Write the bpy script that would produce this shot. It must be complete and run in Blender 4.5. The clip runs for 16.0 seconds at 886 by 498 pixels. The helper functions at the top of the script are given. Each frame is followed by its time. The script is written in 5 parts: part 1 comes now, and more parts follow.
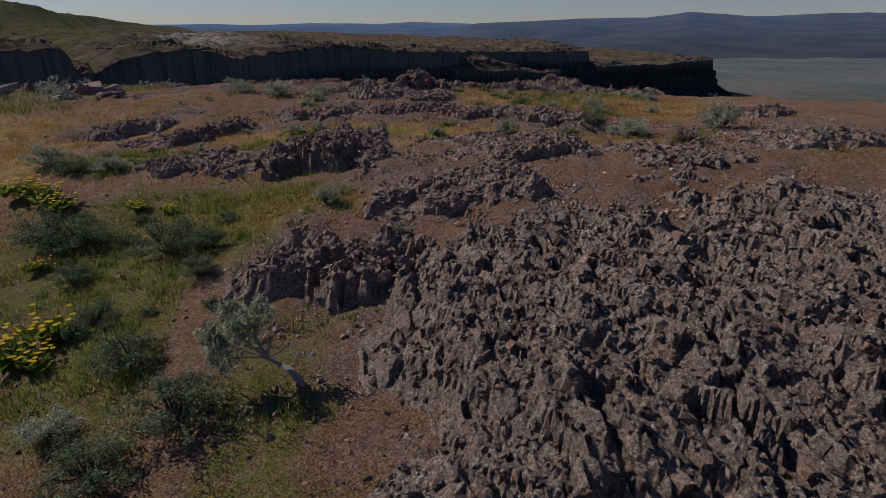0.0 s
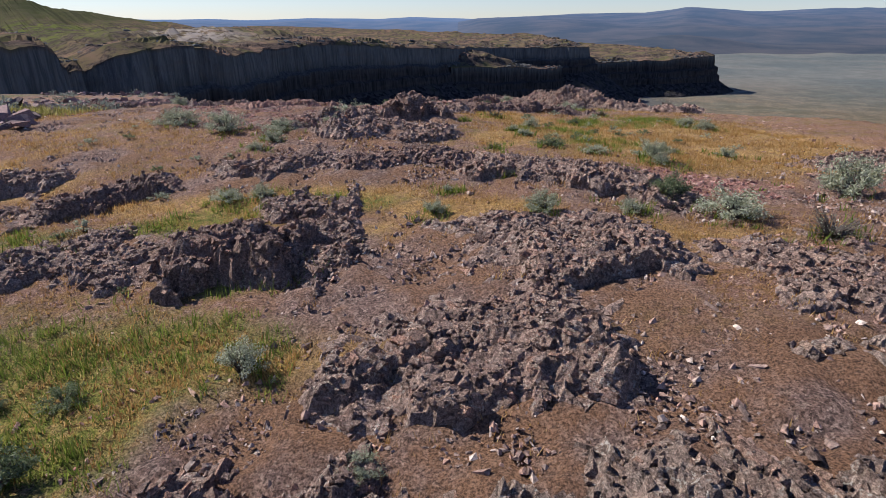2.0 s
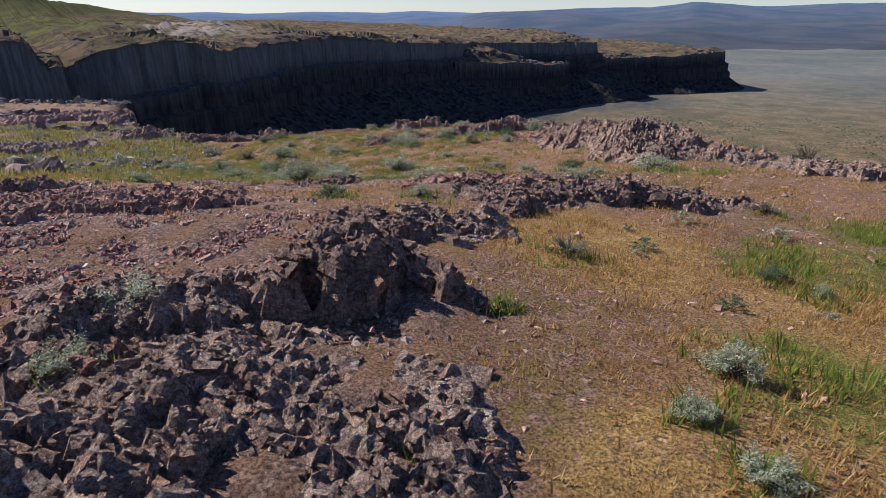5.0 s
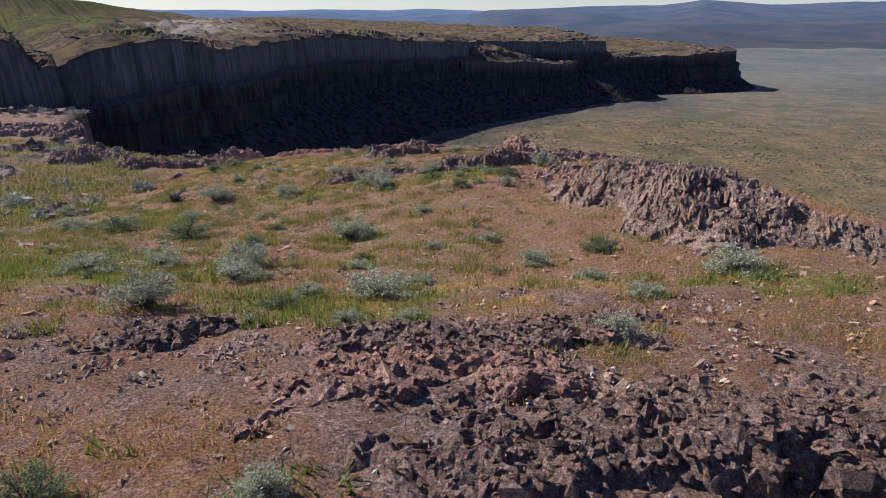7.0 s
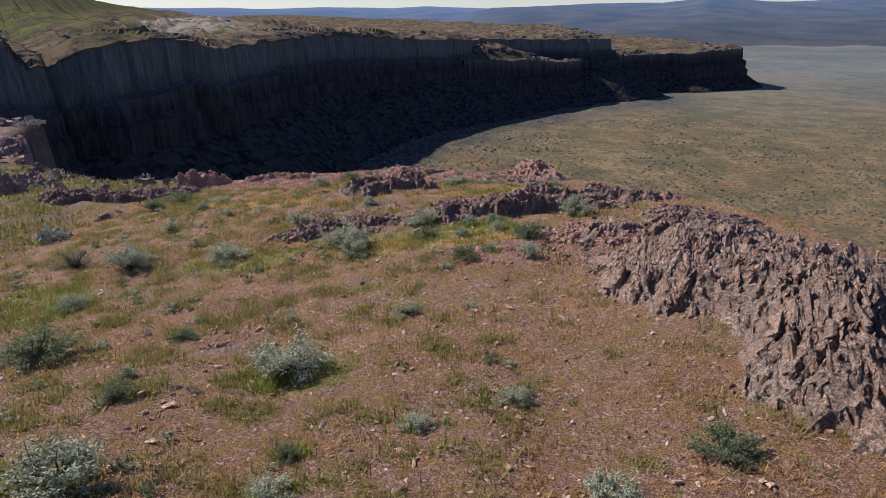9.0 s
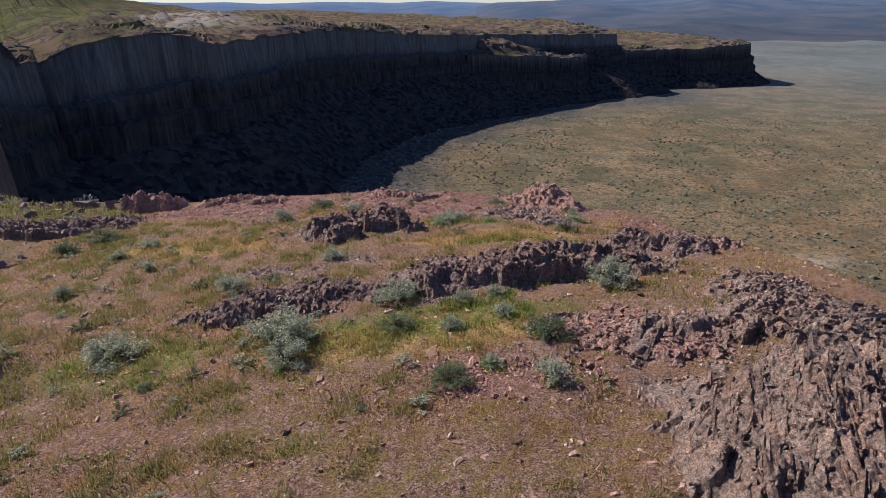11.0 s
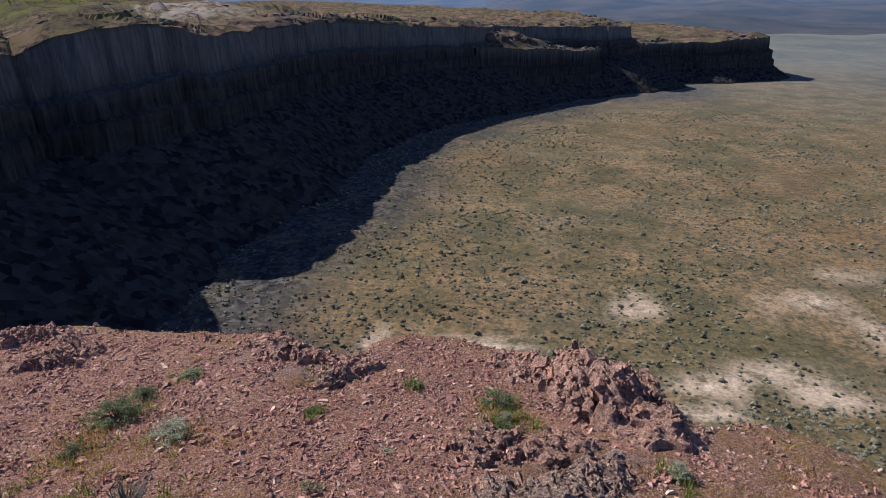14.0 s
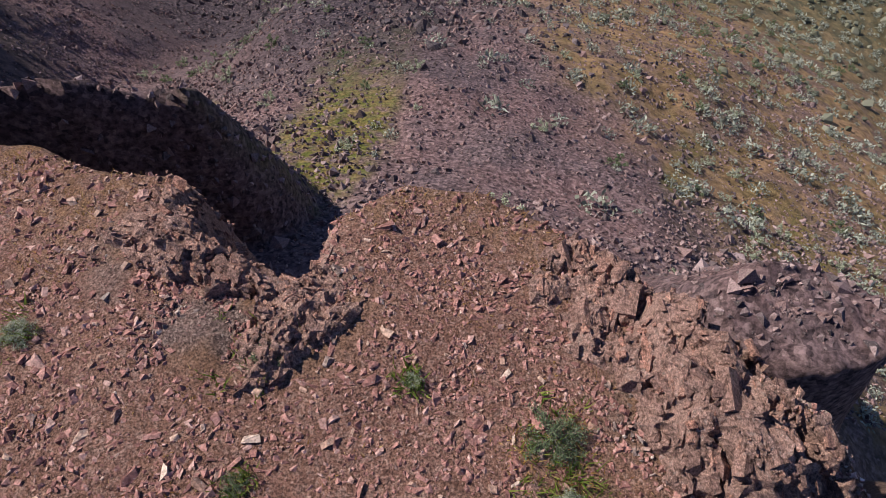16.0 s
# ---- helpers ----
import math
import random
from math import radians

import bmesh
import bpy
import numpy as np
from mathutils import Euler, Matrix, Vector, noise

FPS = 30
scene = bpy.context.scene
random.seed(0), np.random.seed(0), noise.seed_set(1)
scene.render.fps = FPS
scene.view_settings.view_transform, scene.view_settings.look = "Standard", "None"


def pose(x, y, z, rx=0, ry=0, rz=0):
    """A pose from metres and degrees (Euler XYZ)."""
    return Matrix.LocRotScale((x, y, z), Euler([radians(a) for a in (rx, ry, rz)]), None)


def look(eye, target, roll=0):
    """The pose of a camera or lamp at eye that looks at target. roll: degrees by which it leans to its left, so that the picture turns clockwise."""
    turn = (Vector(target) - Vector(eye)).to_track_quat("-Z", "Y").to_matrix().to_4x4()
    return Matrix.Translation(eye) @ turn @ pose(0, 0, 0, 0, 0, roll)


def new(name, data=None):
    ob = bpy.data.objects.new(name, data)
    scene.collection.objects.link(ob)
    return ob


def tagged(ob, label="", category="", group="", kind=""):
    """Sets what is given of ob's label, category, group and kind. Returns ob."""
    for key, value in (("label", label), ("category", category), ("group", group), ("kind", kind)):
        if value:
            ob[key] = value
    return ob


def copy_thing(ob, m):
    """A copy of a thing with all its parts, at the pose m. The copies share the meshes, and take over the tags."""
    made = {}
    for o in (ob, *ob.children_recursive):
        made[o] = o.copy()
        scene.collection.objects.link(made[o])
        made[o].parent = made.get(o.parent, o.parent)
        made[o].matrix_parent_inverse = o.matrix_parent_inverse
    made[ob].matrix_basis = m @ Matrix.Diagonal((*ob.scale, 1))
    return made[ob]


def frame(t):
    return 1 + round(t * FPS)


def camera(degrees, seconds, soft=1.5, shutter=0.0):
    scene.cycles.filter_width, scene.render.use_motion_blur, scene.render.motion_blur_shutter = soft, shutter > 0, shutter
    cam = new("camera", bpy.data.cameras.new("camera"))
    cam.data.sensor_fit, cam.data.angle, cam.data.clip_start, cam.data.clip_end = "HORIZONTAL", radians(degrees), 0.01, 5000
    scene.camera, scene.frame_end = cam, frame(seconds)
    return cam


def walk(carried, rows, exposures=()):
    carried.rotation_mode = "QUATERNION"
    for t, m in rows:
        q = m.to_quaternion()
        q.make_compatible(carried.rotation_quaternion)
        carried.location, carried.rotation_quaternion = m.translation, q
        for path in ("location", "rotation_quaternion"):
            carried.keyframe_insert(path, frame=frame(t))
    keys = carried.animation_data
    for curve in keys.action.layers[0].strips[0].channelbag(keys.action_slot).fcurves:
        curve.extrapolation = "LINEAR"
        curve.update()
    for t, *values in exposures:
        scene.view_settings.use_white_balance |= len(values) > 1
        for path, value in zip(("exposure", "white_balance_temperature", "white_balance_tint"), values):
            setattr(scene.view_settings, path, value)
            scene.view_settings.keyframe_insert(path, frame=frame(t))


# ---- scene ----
cam = camera(70.0, 16.0, soft=0.5)
PATH = [
    (0, (0.007, 4.73, 3.23), (0.002, 6.614, 2.56), 0.2),
    (0.5, (-0.035, 5.92, 3.371), (-0.039, 7.803, 2.695), 0.3),
    (1, (-0.103, 7.25, 3.475), (-0.107, 9.131, 2.797), 0.3),
    (1.5, (-0.1, 8.61, 3.542), (-0.103, 10.49, 2.862), 0.2),
    (2, (-0.054, 10.075, 3.587), (-0.056, 11.954, 2.904), 0.2),
    (2.5, (0.006, 11.714, 3.632), (0.003, 13.593, 2.945), 0.3),
    (3, (0.041, 13.517, 3.645), (0.036, 15.394, 2.957), 0.3),
    (3.5, (0.037, 15.468, 3.635), (0.031, 17.345, 2.943), 0.3),
    (4, (0.021, 17.522, 3.628), (0.014, 19.398, 2.933), 0.4),
    (4.5, (-0.005, 19.624, 3.621), (-0.014, 21.499, 2.924), 0.3),
    (5, (-0.064, 21.732, 3.598), (-0.075, 23.606, 2.899), 0.4),
    (5.2, (-0.119, 22.58, 3.631), (-0.126, 24.451, 2.923), 0.5),
    (7.3, (0.755, 29.331, 3.76), (0.723, 31.203, 3.055), 0.5),
    (7.5, (0.689, 30.048, 3.778), (0.661, 31.918, 3.07), 0.4),
    (8, (0.67, 31.748, 3.753), (0.639, 33.618, 3.044), 0.4),
    (8.5, (0.691, 33.252, 3.714), (0.655, 35.121, 3.004), 0.4),
    (9, (0.733, 34.518, 3.673), (0.694, 36.387, 2.962), 0.4),
    (9.2, (0.719, 34.965, 3.699), (0.682, 36.833, 2.983), 0.4),
    (11.5, (1.182, 41.348, 3.496), (1.126, 43.211, 2.771), 0.5),
    (12, (1.396, 43.346, 3.463), (1.335, 45.208, 2.736), 0.6),
    (12.5, (1.604, 45.506, 3.405), (1.54, 47.366, 2.672), 0.6),
    (13, (1.726, 47.776, 3.271), (1.657, 49.634, 2.536), 0.5),
    (13.5, (1.738, 49.944, 3.225), (1.665, 51.8, 2.486), 0.5),
    (14, (1.716, 52.124, 3.199), (1.641, 53.978, 2.452), 0.6),
    (14.5, (1.683, 54.117, 3.218), (1.612, 55.902, 2.317), 0.8),
    (15, (1.558, 56.074, 3.099), (1.514, 57.627, 1.839), 1.8),
    (15.5, (1.311, 57.944, 3.153), (1.322, 58.929, 1.412), 4.4),
    (16, (0.975, 60.026, 3.269), (1.013, 60.82, 1.433), 7),
]
walk(cam, [(t, look(eye, target, roll)) for t, eye, target, roll in PATH],
     exposures=((0.0, -0.65), (0.1, -0.3), (0.3, 0.6), (5.0, 0.58), (9.0, 0.52), (15.5, 0.48), (16.0, 0.42)))

# ---- world, sun, exposure ----
SUN_DIR = Vector((-0.70, 0.33, 0.62)).normalized()
world = bpy.data.worlds.new("sky")
scene.world = world
world.use_nodes = True
wn = world.node_tree
sky = wn.nodes.new("ShaderNodeTexSky")
sky.sky_type = "NISHITA"
sky.sun_disc = False
sky.sun_elevation = math.asin(SUN_DIR.z)
sky.sun_rotation = math.atan2(SUN_DIR.x, SUN_DIR.y)
sky.altitude, sky.air_density, sky.dust_density, sky.ozone_density = 0, 1.0, 0.0, 1.0
tint = wn.nodes.new("ShaderNodeMix")
tint.data_type, tint.blend_type = "RGBA", "MULTIPLY"
tint.inputs[0].default_value = 1.0
tint.inputs[7].default_value = (0.80, 0.94, 1.40, 1)
wn.links.new(sky.outputs[0], tint.inputs[6])
wn.links.new(tint.outputs[2], wn.nodes["Background"].inputs[0])
wn.nodes["Background"].inputs[1].default_value = 0.063
sun = new("sun", bpy.data.lights.new("sun", "SUN"))
sun.data.energy, sun.data.angle, sun.data.color = 5.0, radians(0.53), (1.0, 0.95, 0.89)
sun.matrix_world = look((0, 0, 50), Vector((0, 0, 50)) - SUN_DIR)

# ---- noise ----


def hashed(ix, iy, seed):
    with np.errstate(over="ignore"):
        h = ix.astype(np.int64).astype(np.uint32) * np.uint32(374761393)
        h = h + iy.astype(np.int64).astype(np.uint32) * np.uint32(668265263) + np.uint32(seed * 97531 + 17)
        h = (h ^ (h >> np.uint32(13))) * np.uint32(1274126177)
        h = (h ^ (h >> np.uint32(15))) * np.uint32(2246822519)
        h = h ^ (h >> np.uint32(16))
    return (h & np.uint32(0xFFFFFF)) / float(0xFFFFFF)


def vnoise(x, y, seed=0):
    ix, iy = np.floor(x), np.floor(y)
    fx, fy = x - ix, y - iy
    fx, fy = fx * fx * (3 - 2 * fx), fy * fy * (3 - 2 * fy)
    a, b = hashed(ix, iy, seed), hashed(ix + 1, iy, seed)
    c, d = hashed(ix, iy + 1, seed), hashed(ix + 1, iy + 1, seed)
    return (a + (b - a) * fx) * (1 - fy) + (c + (d - c) * fx) * fy


def fbm(x, y, octaves=4, seed=0):
    """Between about -0.5 and 0.5."""
    total, amp, norm = 0, 1.0, 0
    for o in range(octaves):
        total = total + amp * (vnoise(x * 2 ** o + 13.7 * o, y * 2 ** o - 7.1 * o, seed + o) - 0.5)
        norm += amp
        amp *= 0.5
    return total / norm


def cells(x, y, seed=0):
    """Distance to the nearest and second nearest cell centre, the cell's random number, and the way from its centre."""
    ix, iy = np.floor(x), np.floor(y)
    best = np.full(x.shape, 9.0)
    second = np.full(x.shape, 9.0)
    rnd, ox, oy = np.zeros(x.shape), np.zeros(x.shape), np.zeros(x.shape)
    for i in (-1, 0, 1):
        for j in (-1, 0, 1):
            cx = ix + i + 0.1 + 0.8 * hashed(ix + i, iy + j, seed)
            cy = iy + j + 0.1 + 0.8 * hashed(ix + i, iy + j, seed + 31)
            d = np.hypot(x - cx, y - cy)
            near = d < best
            second = np.where(near, best, np.minimum(second, d))
            best = np.where(near, d, best)
            rnd = np.where(near, hashed(ix + i, iy + j, seed + 67), rnd)
            ox, oy = np.where(near, x - cx, ox), np.where(near, y - cy, oy)
    return best, second, rnd, ox, oy


def step(a, b, x):
    t = np.clip((x - a) / (b - a), 0, 1)
    return t * t * (3 - 2 * t)


# ---- the lie of the land ----
BENCH_Y = (6, 11, 14, 16, 18, 20, 23, 26, 30, 33, 36, 40, 44, 48, 52, 56, 59, 61.5, 65)
BENCH_X = (-12, -6, -2, 2, 6)
BENCH_Z = (
    (-2.31, -1.5, -0.99, -0.63, -0.26, 0.09, 0.56, 0.82, 0.82, 0.48, -0.1, -1.06, -1.95, -2.61, -3.02, -3.24, -3.56, -4.04, -4.6),
    (-1.81, -1.07, -0.59, -0.23, 0.11, 0.43, 0.88, 1.09, 1.03, 0.6, -0.1, -1.11, -1.83, -2.18, -2.33, -2.62, -3.03, -3.44, -4.06),
    (-1.28, -0.6, -0.14, 0.26, 0.56, 0.78, 1.04, 1.17, 1.09, 0.65, -0.09, -1.09, -1.59, -1.64, -1.83, -2.22, -2.71, -3.11, -3.63),
    (-0.7, 0.01, 0.5, 0.79, 0.99, 1.05, 1.04, 0.96, 0.82, 0.6, 0.05, -0.8, -1.14, -1.18, -1.53, -2.09, -2.65, -3.11, -3.6),
    (-0.08, 0.55, 0.87, 1.0, 1.01, 0.93, 0.82, 0.7, 0.52, 0.31, 0.02, -0.37, -0.62, -0.91, -1.56, -2.32, -2.8, -3.15, -3.58),
)


def bump(x, y, cx, cy, r, h):
    return h * np.exp(-((x - cx) ** 2 + (y - cy) ** 2) / (r * r))


def bench(x, y):
    """Height of the bench's top."""
    across = np.clip(x, BENCH_X[0], BENCH_X[-1])
    rows = [sum(np.interp(y + o, BENCH_Y, r) for o in (-1.2, -0.6, 0, 0.6, 1.2)) / 5 for r in BENCH_Z]
    lo = np.clip(np.searchsorted(BENCH_X, across, "right") - 1, 0, len(BENCH_X) - 2)
    left, right = np.array(BENCH_X, float)[lo], np.array(BENCH_X, float)[lo + 1]
    f = (across - left) / (right - left)
    f = 0.5 * f + 0.5 * f * f * (3 - 2 * f)
    rows = np.stack(rows)
    pick_at = np.arange(x.size).reshape(x.shape)
    flat = rows.reshape(len(BENCH_X), -1)
    z = flat[lo, pick_at] * (1 - f) + flat[lo + 1, pick_at] * f
    z = z + step(-14, -26, x) * (step(50, 70, y) * 0.8 - 2.0 * step(74, 92, y))
    z = z + bump(x, y, 8.8, 57.5, 2.0, -0.6)
    return z

RIM = ((60, -60), (30, 0), (22, 14), (17.5, 25), (14.7, 32), (11, 37.5), (9.8, 43), (9.2, 49), (8.9, 54), (8.7, 56.5), (8.5, 58.6), (7.9, 59.8), (6.8, 60.6), (5.6, 60.6), (5.4, 61.5),
       (4.1, 62.2), (3.1, 63.2), (1.6, 63.7), (0.6, 63.7), (-0.2, 63.3), (-0.5, 62.5), (-1.0, 62.5), (-1.6, 62.6), (-2.2, 63.6), (-3, 63.8), (-5.5, 64.2), (-9, 65.0),
       (-12.5, 66.2), (-16, 64.5), (-21.5, 66.5), (-26, 73), (-29, 80), (-36, 88), (-46, 94), (-70, 98), (-170, 102), (-300, 102), (-300, -60))
MESA_RIM = ((-300.0, 118.0, -6.5), (-150.0, 126.0, -6.5), (-109.6, 140.7, -4.7), (-98.3, 153.1, -3.2), (-100.2, 175.8, -3.0), (-103.9, 187.1, -7.8), (-106.8, 194.7, -11.1), (-103.9, 206.0, -10.7), (-92.6, 209.8, -6.2),
            (-87.9, 221.2, -5.3), (-85.0, 233.4, -5.7), (-83.2, 243.8, -6.4), (-77.5, 249.5, -9.3), (-75.6, 276.0, -8.8), (-73.7, 315.7, -8.8), (-58.2, 356.1, -8.6), (-30.0, 393.0, -11.5), (7.0, 438.0, -14.0),
            (14.0, 468.0, -14.5), (33.0, 492.0, -16.0), (66.0, 503.0, -16.0), (98.0, 508.0, -16.0), (113.0, 530.0, -16.0), (112.0, 600.0, -15.0), (100.0, 800.0, -14.0))
VALLEY = -56.0


def outside(x, y, poly):
    """Distance from the polygon, negative inside."""
    best = np.full(x.shape, 1e9)
    inside = np.zeros(x.shape, bool)
    for (x0, y0), (x1, y1) in zip(poly, poly[1:] + poly[:1]):
        ex, ey = x1 - x0, y1 - y0
        t = np.clip(((x - x0) * ex + (y - y0) * ey) / (ex * ex + ey * ey), 0, 1)
        best = np.minimum(best, np.hypot(x - x0 - t * ex, y - y0 - t * ey))
        if y0 != y1:
            inside ^= ((y0 > y) != (y1 > y)) & (x < x0 + (y - y0) * ex / ey)
    return np.where(inside, -best, best)


def land(x, y):
    """Height of the ground, and how far outside the bench's rim it lies."""
    d = outside(x, y, RIM) + 0.15 + 0.7 * fbm(x / 1.7, y / 1.7, 3, 5)
    near = np.exp(-np.maximum(np.hypot(x, y - 35) - 60, 0) / 60)
    top = bench(x, y) + (0.30 * fbm(x / 3.1, y / 3.1, 3, 2) + 0.06 * fbm(x / 0.5, y / 0.5, 3, 3)) * near
    floor = VALLEY + 3.0 * fbm(x / 60, y / 60, 3, 8) + 1.2 * fbm(x / 14, y / 14, 3, 9) * near
    fall = -13.0 - 12.0 * step(-9, -26, x) - (0.62 + 0.7 * step(0, -26, x)) * d + 2.5 * fbm(x / 9, y / 9, 4, 12)
    low = np.logaddexp(floor / 3, fall / 3) * 3
    # a fin of bedrock that runs out from the headland and stands over the talus
    along = np.clip(((x + 13.0) * 7.6 + (y - 67.5) * 2.0) / 61.8, 0, 1)
    aside = np.hypot(x + 13.0 - 7.6 * along, y - 67.5 - 2.0 * along)
    fin = -7.9 - 1.9 * along + 0.9 * fbm(x / 1.6, y / 1.6, 3, 14) - 3.4 * np.maximum(aside - 0.1, 0)
    shelf = -9.8 + 0.9 * fbm(x / 1.2, y / 1.2, 3, 15) - 5.0 * np.maximum(np.hypot((x - 9.5) / 2.3, (y - 64.8) / 1.6) - 0.8, 0)
    low = np.maximum(low, np.maximum(fin, shelf))
    return top + (low - top) * step(0.0, 1.3, d), d


def place(x, y):
    return float(land(np.array([float(x)]), np.array([float(y)]))[0][0])


def zone(x, y, *spots):
    """How far each place lies within soft-edged, uneven spots (x, y, half length, half width, turn in degrees)."""
    v = np.zeros(x.shape)
    wob = 0.55 * fbm(x / 1.1, y / 1.1, 4, 21)
    for cx, cy, rx, ry, a in spots:
        c, s = math.cos(radians(a)), math.sin(radians(a))
        u, w = (x - cx) * c + (y - cy) * s, -(x - cx) * s + (y - cy) * c
        v = np.maximum(v, step(1.25, 0.7, np.hypot(u / rx, w / ry) + wob))
    return v


RUBBLE = ((1.0, 14.1, 2.6, 0.8, 0), (-2.6, 23.3, 2.6, 1.9, 0), (-4.5, 26.6, 2.4, 1.6, 0), (3.2, 12.2, 5.2, 3.6, 0), (-1.5, 13.8, 1.8, 1.6, 0), (0.8, 17.0, 2.6, 1.3, 0), (-1.6, 18.2, 1.2, 1.6, 0), (-5.2, 18.6, 1.6, 0.9, 0),
          (5.0, 16.5, 2.6, 1.6, 10), (8.0, 20.0, 3.0, 2.2, 0), (-3.4, 21.5, 2.4, 0.8, 8), (-0.6, 21.6, 1.8, 1.0, 0), (1.0, 21.2, 1.9, 1.0, -22), (2.7, 19.9, 1.9, 1.0, -40),
          (-0.7, 23.8, 1.1, 2.3, 10), (-3.0, 24.2, 1.6, 1.2, 0), (-4.4, 29.0, 3.4, 3.2, 0), (-1.5, 26.6, 2.2, 1.2, 20), (2.6, 33.0, 3.2, 1.6, 10),
          (0.4, 34.0, 4.8, 1.3, 5), (-3.6, 34.6, 2.2, 1.0, 25), (1.7, 36.3, 1.3, 0.9, 0), (-4.8, 37.0, 1.1, 0.7, 0), (-8.5, 31.0, 3.0, 3.0, 0),
          (4.2, 36.4, 0.9, 0.5, 20), (-3.2, 43.9, 0.7, 0.5, 0), (6.3, 43.2, 4.4, 1.7, 106), (3.4, 47.6, 1.6, 1.1, 0), (0.5, 51.0, 4.6, 0.9, 12),
          (-1.6, 55.6, 2.6, 1.0, 0), (-2.2, 52.8, 2.2, 0.7, 20), (3.2, 57.4, 1.8, 0.9, -20), (5.6, 54.0, 1.2, 1.4, 0), (3.2, 59.0, 1.3, 0.6, 0),
          (-14.5, 58.5, 5.0, 2.0, 20), (4.3, 61.0, 1.9, 1.0, -35), (-1.2, 62.2, 1.6, 0.9, -10), (-9.0, 33.0, 3.0, 1.0, 30), (-30, 68, 16, 10, 25), (-20, 54, 5, 2.0, 20), (-34, 74, 7, 3, 30), (-8.6, 22.5, 2.2, 1.0, 25), (-11, 27, 3, 1.2, 20))
SCREE = ( (1.6, 47.2, 1.5, 0.6, 0), (-4.4, 27.6, 3.2, 2.0, 10), (-5.6, 30.6, 3.0, 1.6, 0), (4.6, 20.6, 1.6, 1.0, 0), (0.0, 60.6, 5.6, 2.9, 0), (-5.6, 61.6, 3.6, 2.4, 0), 
         (-3.6, 58.2, 2.2, 1.0, 0), (1.5, 57.4, 2.2, 0.6, 0), (6.8, 58.0, 1.0, 1.2, 0), (-8.6, 62.6, 2.6, 1.6, 0), (-2.8, 28.6, 1.6, 1.4, 0))
TRACK = ((-3.1, 11.6, 0.45, 1.9, 14), (-2.7, 9.6, 0.4, 1.0, 0))
GREEN = ((-3.2, 59.0, 0.8, 0.35, 10), (1.6, 54.0, 0.7, 0.3, 0), (2.6, 54.6, 0.6, 0.3, 0), (-5.4, 14.8, 3.4, 2.4, 0), (-4.2, 11.6, 2.4, 1.6, 0), (-2.0, 10.6, 0.8, 1.6, 0), (-14, 48.5, 3, 1.5, 0), (-3.9, 19.6, 1.5, 0.5, 5), (-1.7, 19.9, 1.2, 0.4, 0), (2.9, 26.0, 0.8, 0.9, 0),
         (4.8, 29.0, 1.3, 1.1, 0), (-0.8, 36.4, 2.2, 1.0, 0), (-5.6, 38.6, 2.6, 1.2, 0), (5.6, 37.2, 1.6, 0.7, 0), (-8.2, 46.0, 1.6, 1.2, 0),
         (-1.6, 42.4, 0.8, 0.6, 0), (0.4, 49.2, 2.6, 0.7, 12), (-4.4, 48.6, 1.4, 0.8, 0), (-2.6, 57.4, 1.6, 0.6, 0), (1.2, 56.2, 1.2, 0.5, 0),
         (-1.8, 53.4, 0.8, 0.4, 0), (2.5, 60.2, 0.5, 0.4, 0), (-7.0, 19.0, 1.6, 0.8, 0), (7.0, 30.5, 1.6, 1.0, 0), (-7.5, 40.5, 2.0, 1.0, 0),
         (-3.4, 16.0, 1.6, 0.9, 0), (-2.4, 18.0, 1.2, 0.7, 0), (-1.3, 12.8, 0.7, 0.9, 0), (3.6, 24.2, 0.9, 0.8, 0), (-1.9, 8.8, 0.7, 1.2, 0))
GOLD = ((-3.0, 59.2, 1.6, 0.7, 10), (1.2, 54.2, 1.6, 0.5, 0), (-6.2, 55.0, 2.2, 1.0, 0), (5.0, 25.5, 3.0, 3.6, 0), (7.5, 26, 3, 5, 0), (-2.6, 20.0, 2.6, 0.7, 5), (2.0, 29.6, 1.4, 2.0, 0),
        (1.0, 36.8, 2.2, 0.9, 0), (-3.6, 15.6, 2.0, 1.1, 0), (-1.2, 18.7, 0.6, 0.9, 0), (0.2, 19.4, 1.5, 0.5, 0), (2.8, 18.4, 1.0, 0.6, 0), (-4.6, 20.5, 1.5, 0.5, 0), (1.4, 24.6, 0.8, 1.1, 0), (0.2, 48.6, 2.6, 0.7, 5), (2.8, 54.8, 1.5, 0.6, 0), (6.4, 57.5, 1.0, 1.2, 0),
        (4.2, 17.6, 1.6, 0.7, 0), (-8.4, 22.4, 1.6, 1.4, 0), (-12, 36, 4, 5, 0), (-13, 20, 4, 4, 0), (-1.0, 15.4, 1.4, 0.9, 0), (3.0, 60.4, 1.2, 0.6, -30), (0.0, 12.4, 1.0, 1.0, 0), (-0.9, 13.7, 1.0, 1.2, 0))



def stony(x, y):
    """Rubble, with gaps of soil and grass in it."""
    return zone(x, y, *RUBBLE) * step(-0.24, -0.08, fbm(x / 1.5, y / 1.5, 4, 77))


ALKALI = ((38, 170, 7, 6), (63, 172, 8, 5), (75, 172, 9, 6), (41, 141, 11, 5), (37, 134, 8, 4), (51, 148, 10, 4), (60, 139, 11, 5), (57, 144, 9, 4), (-15, 151, 4, 6), (-4, 153, 12, 3), (0, 140, 4, 4),
    (6, 150, 14, 3), (51, 216, 18, 4), (19, 233, 14, 3), (80, 162, 5, 9), (95, 150, 14, 7), (90, 190, 14, 5))


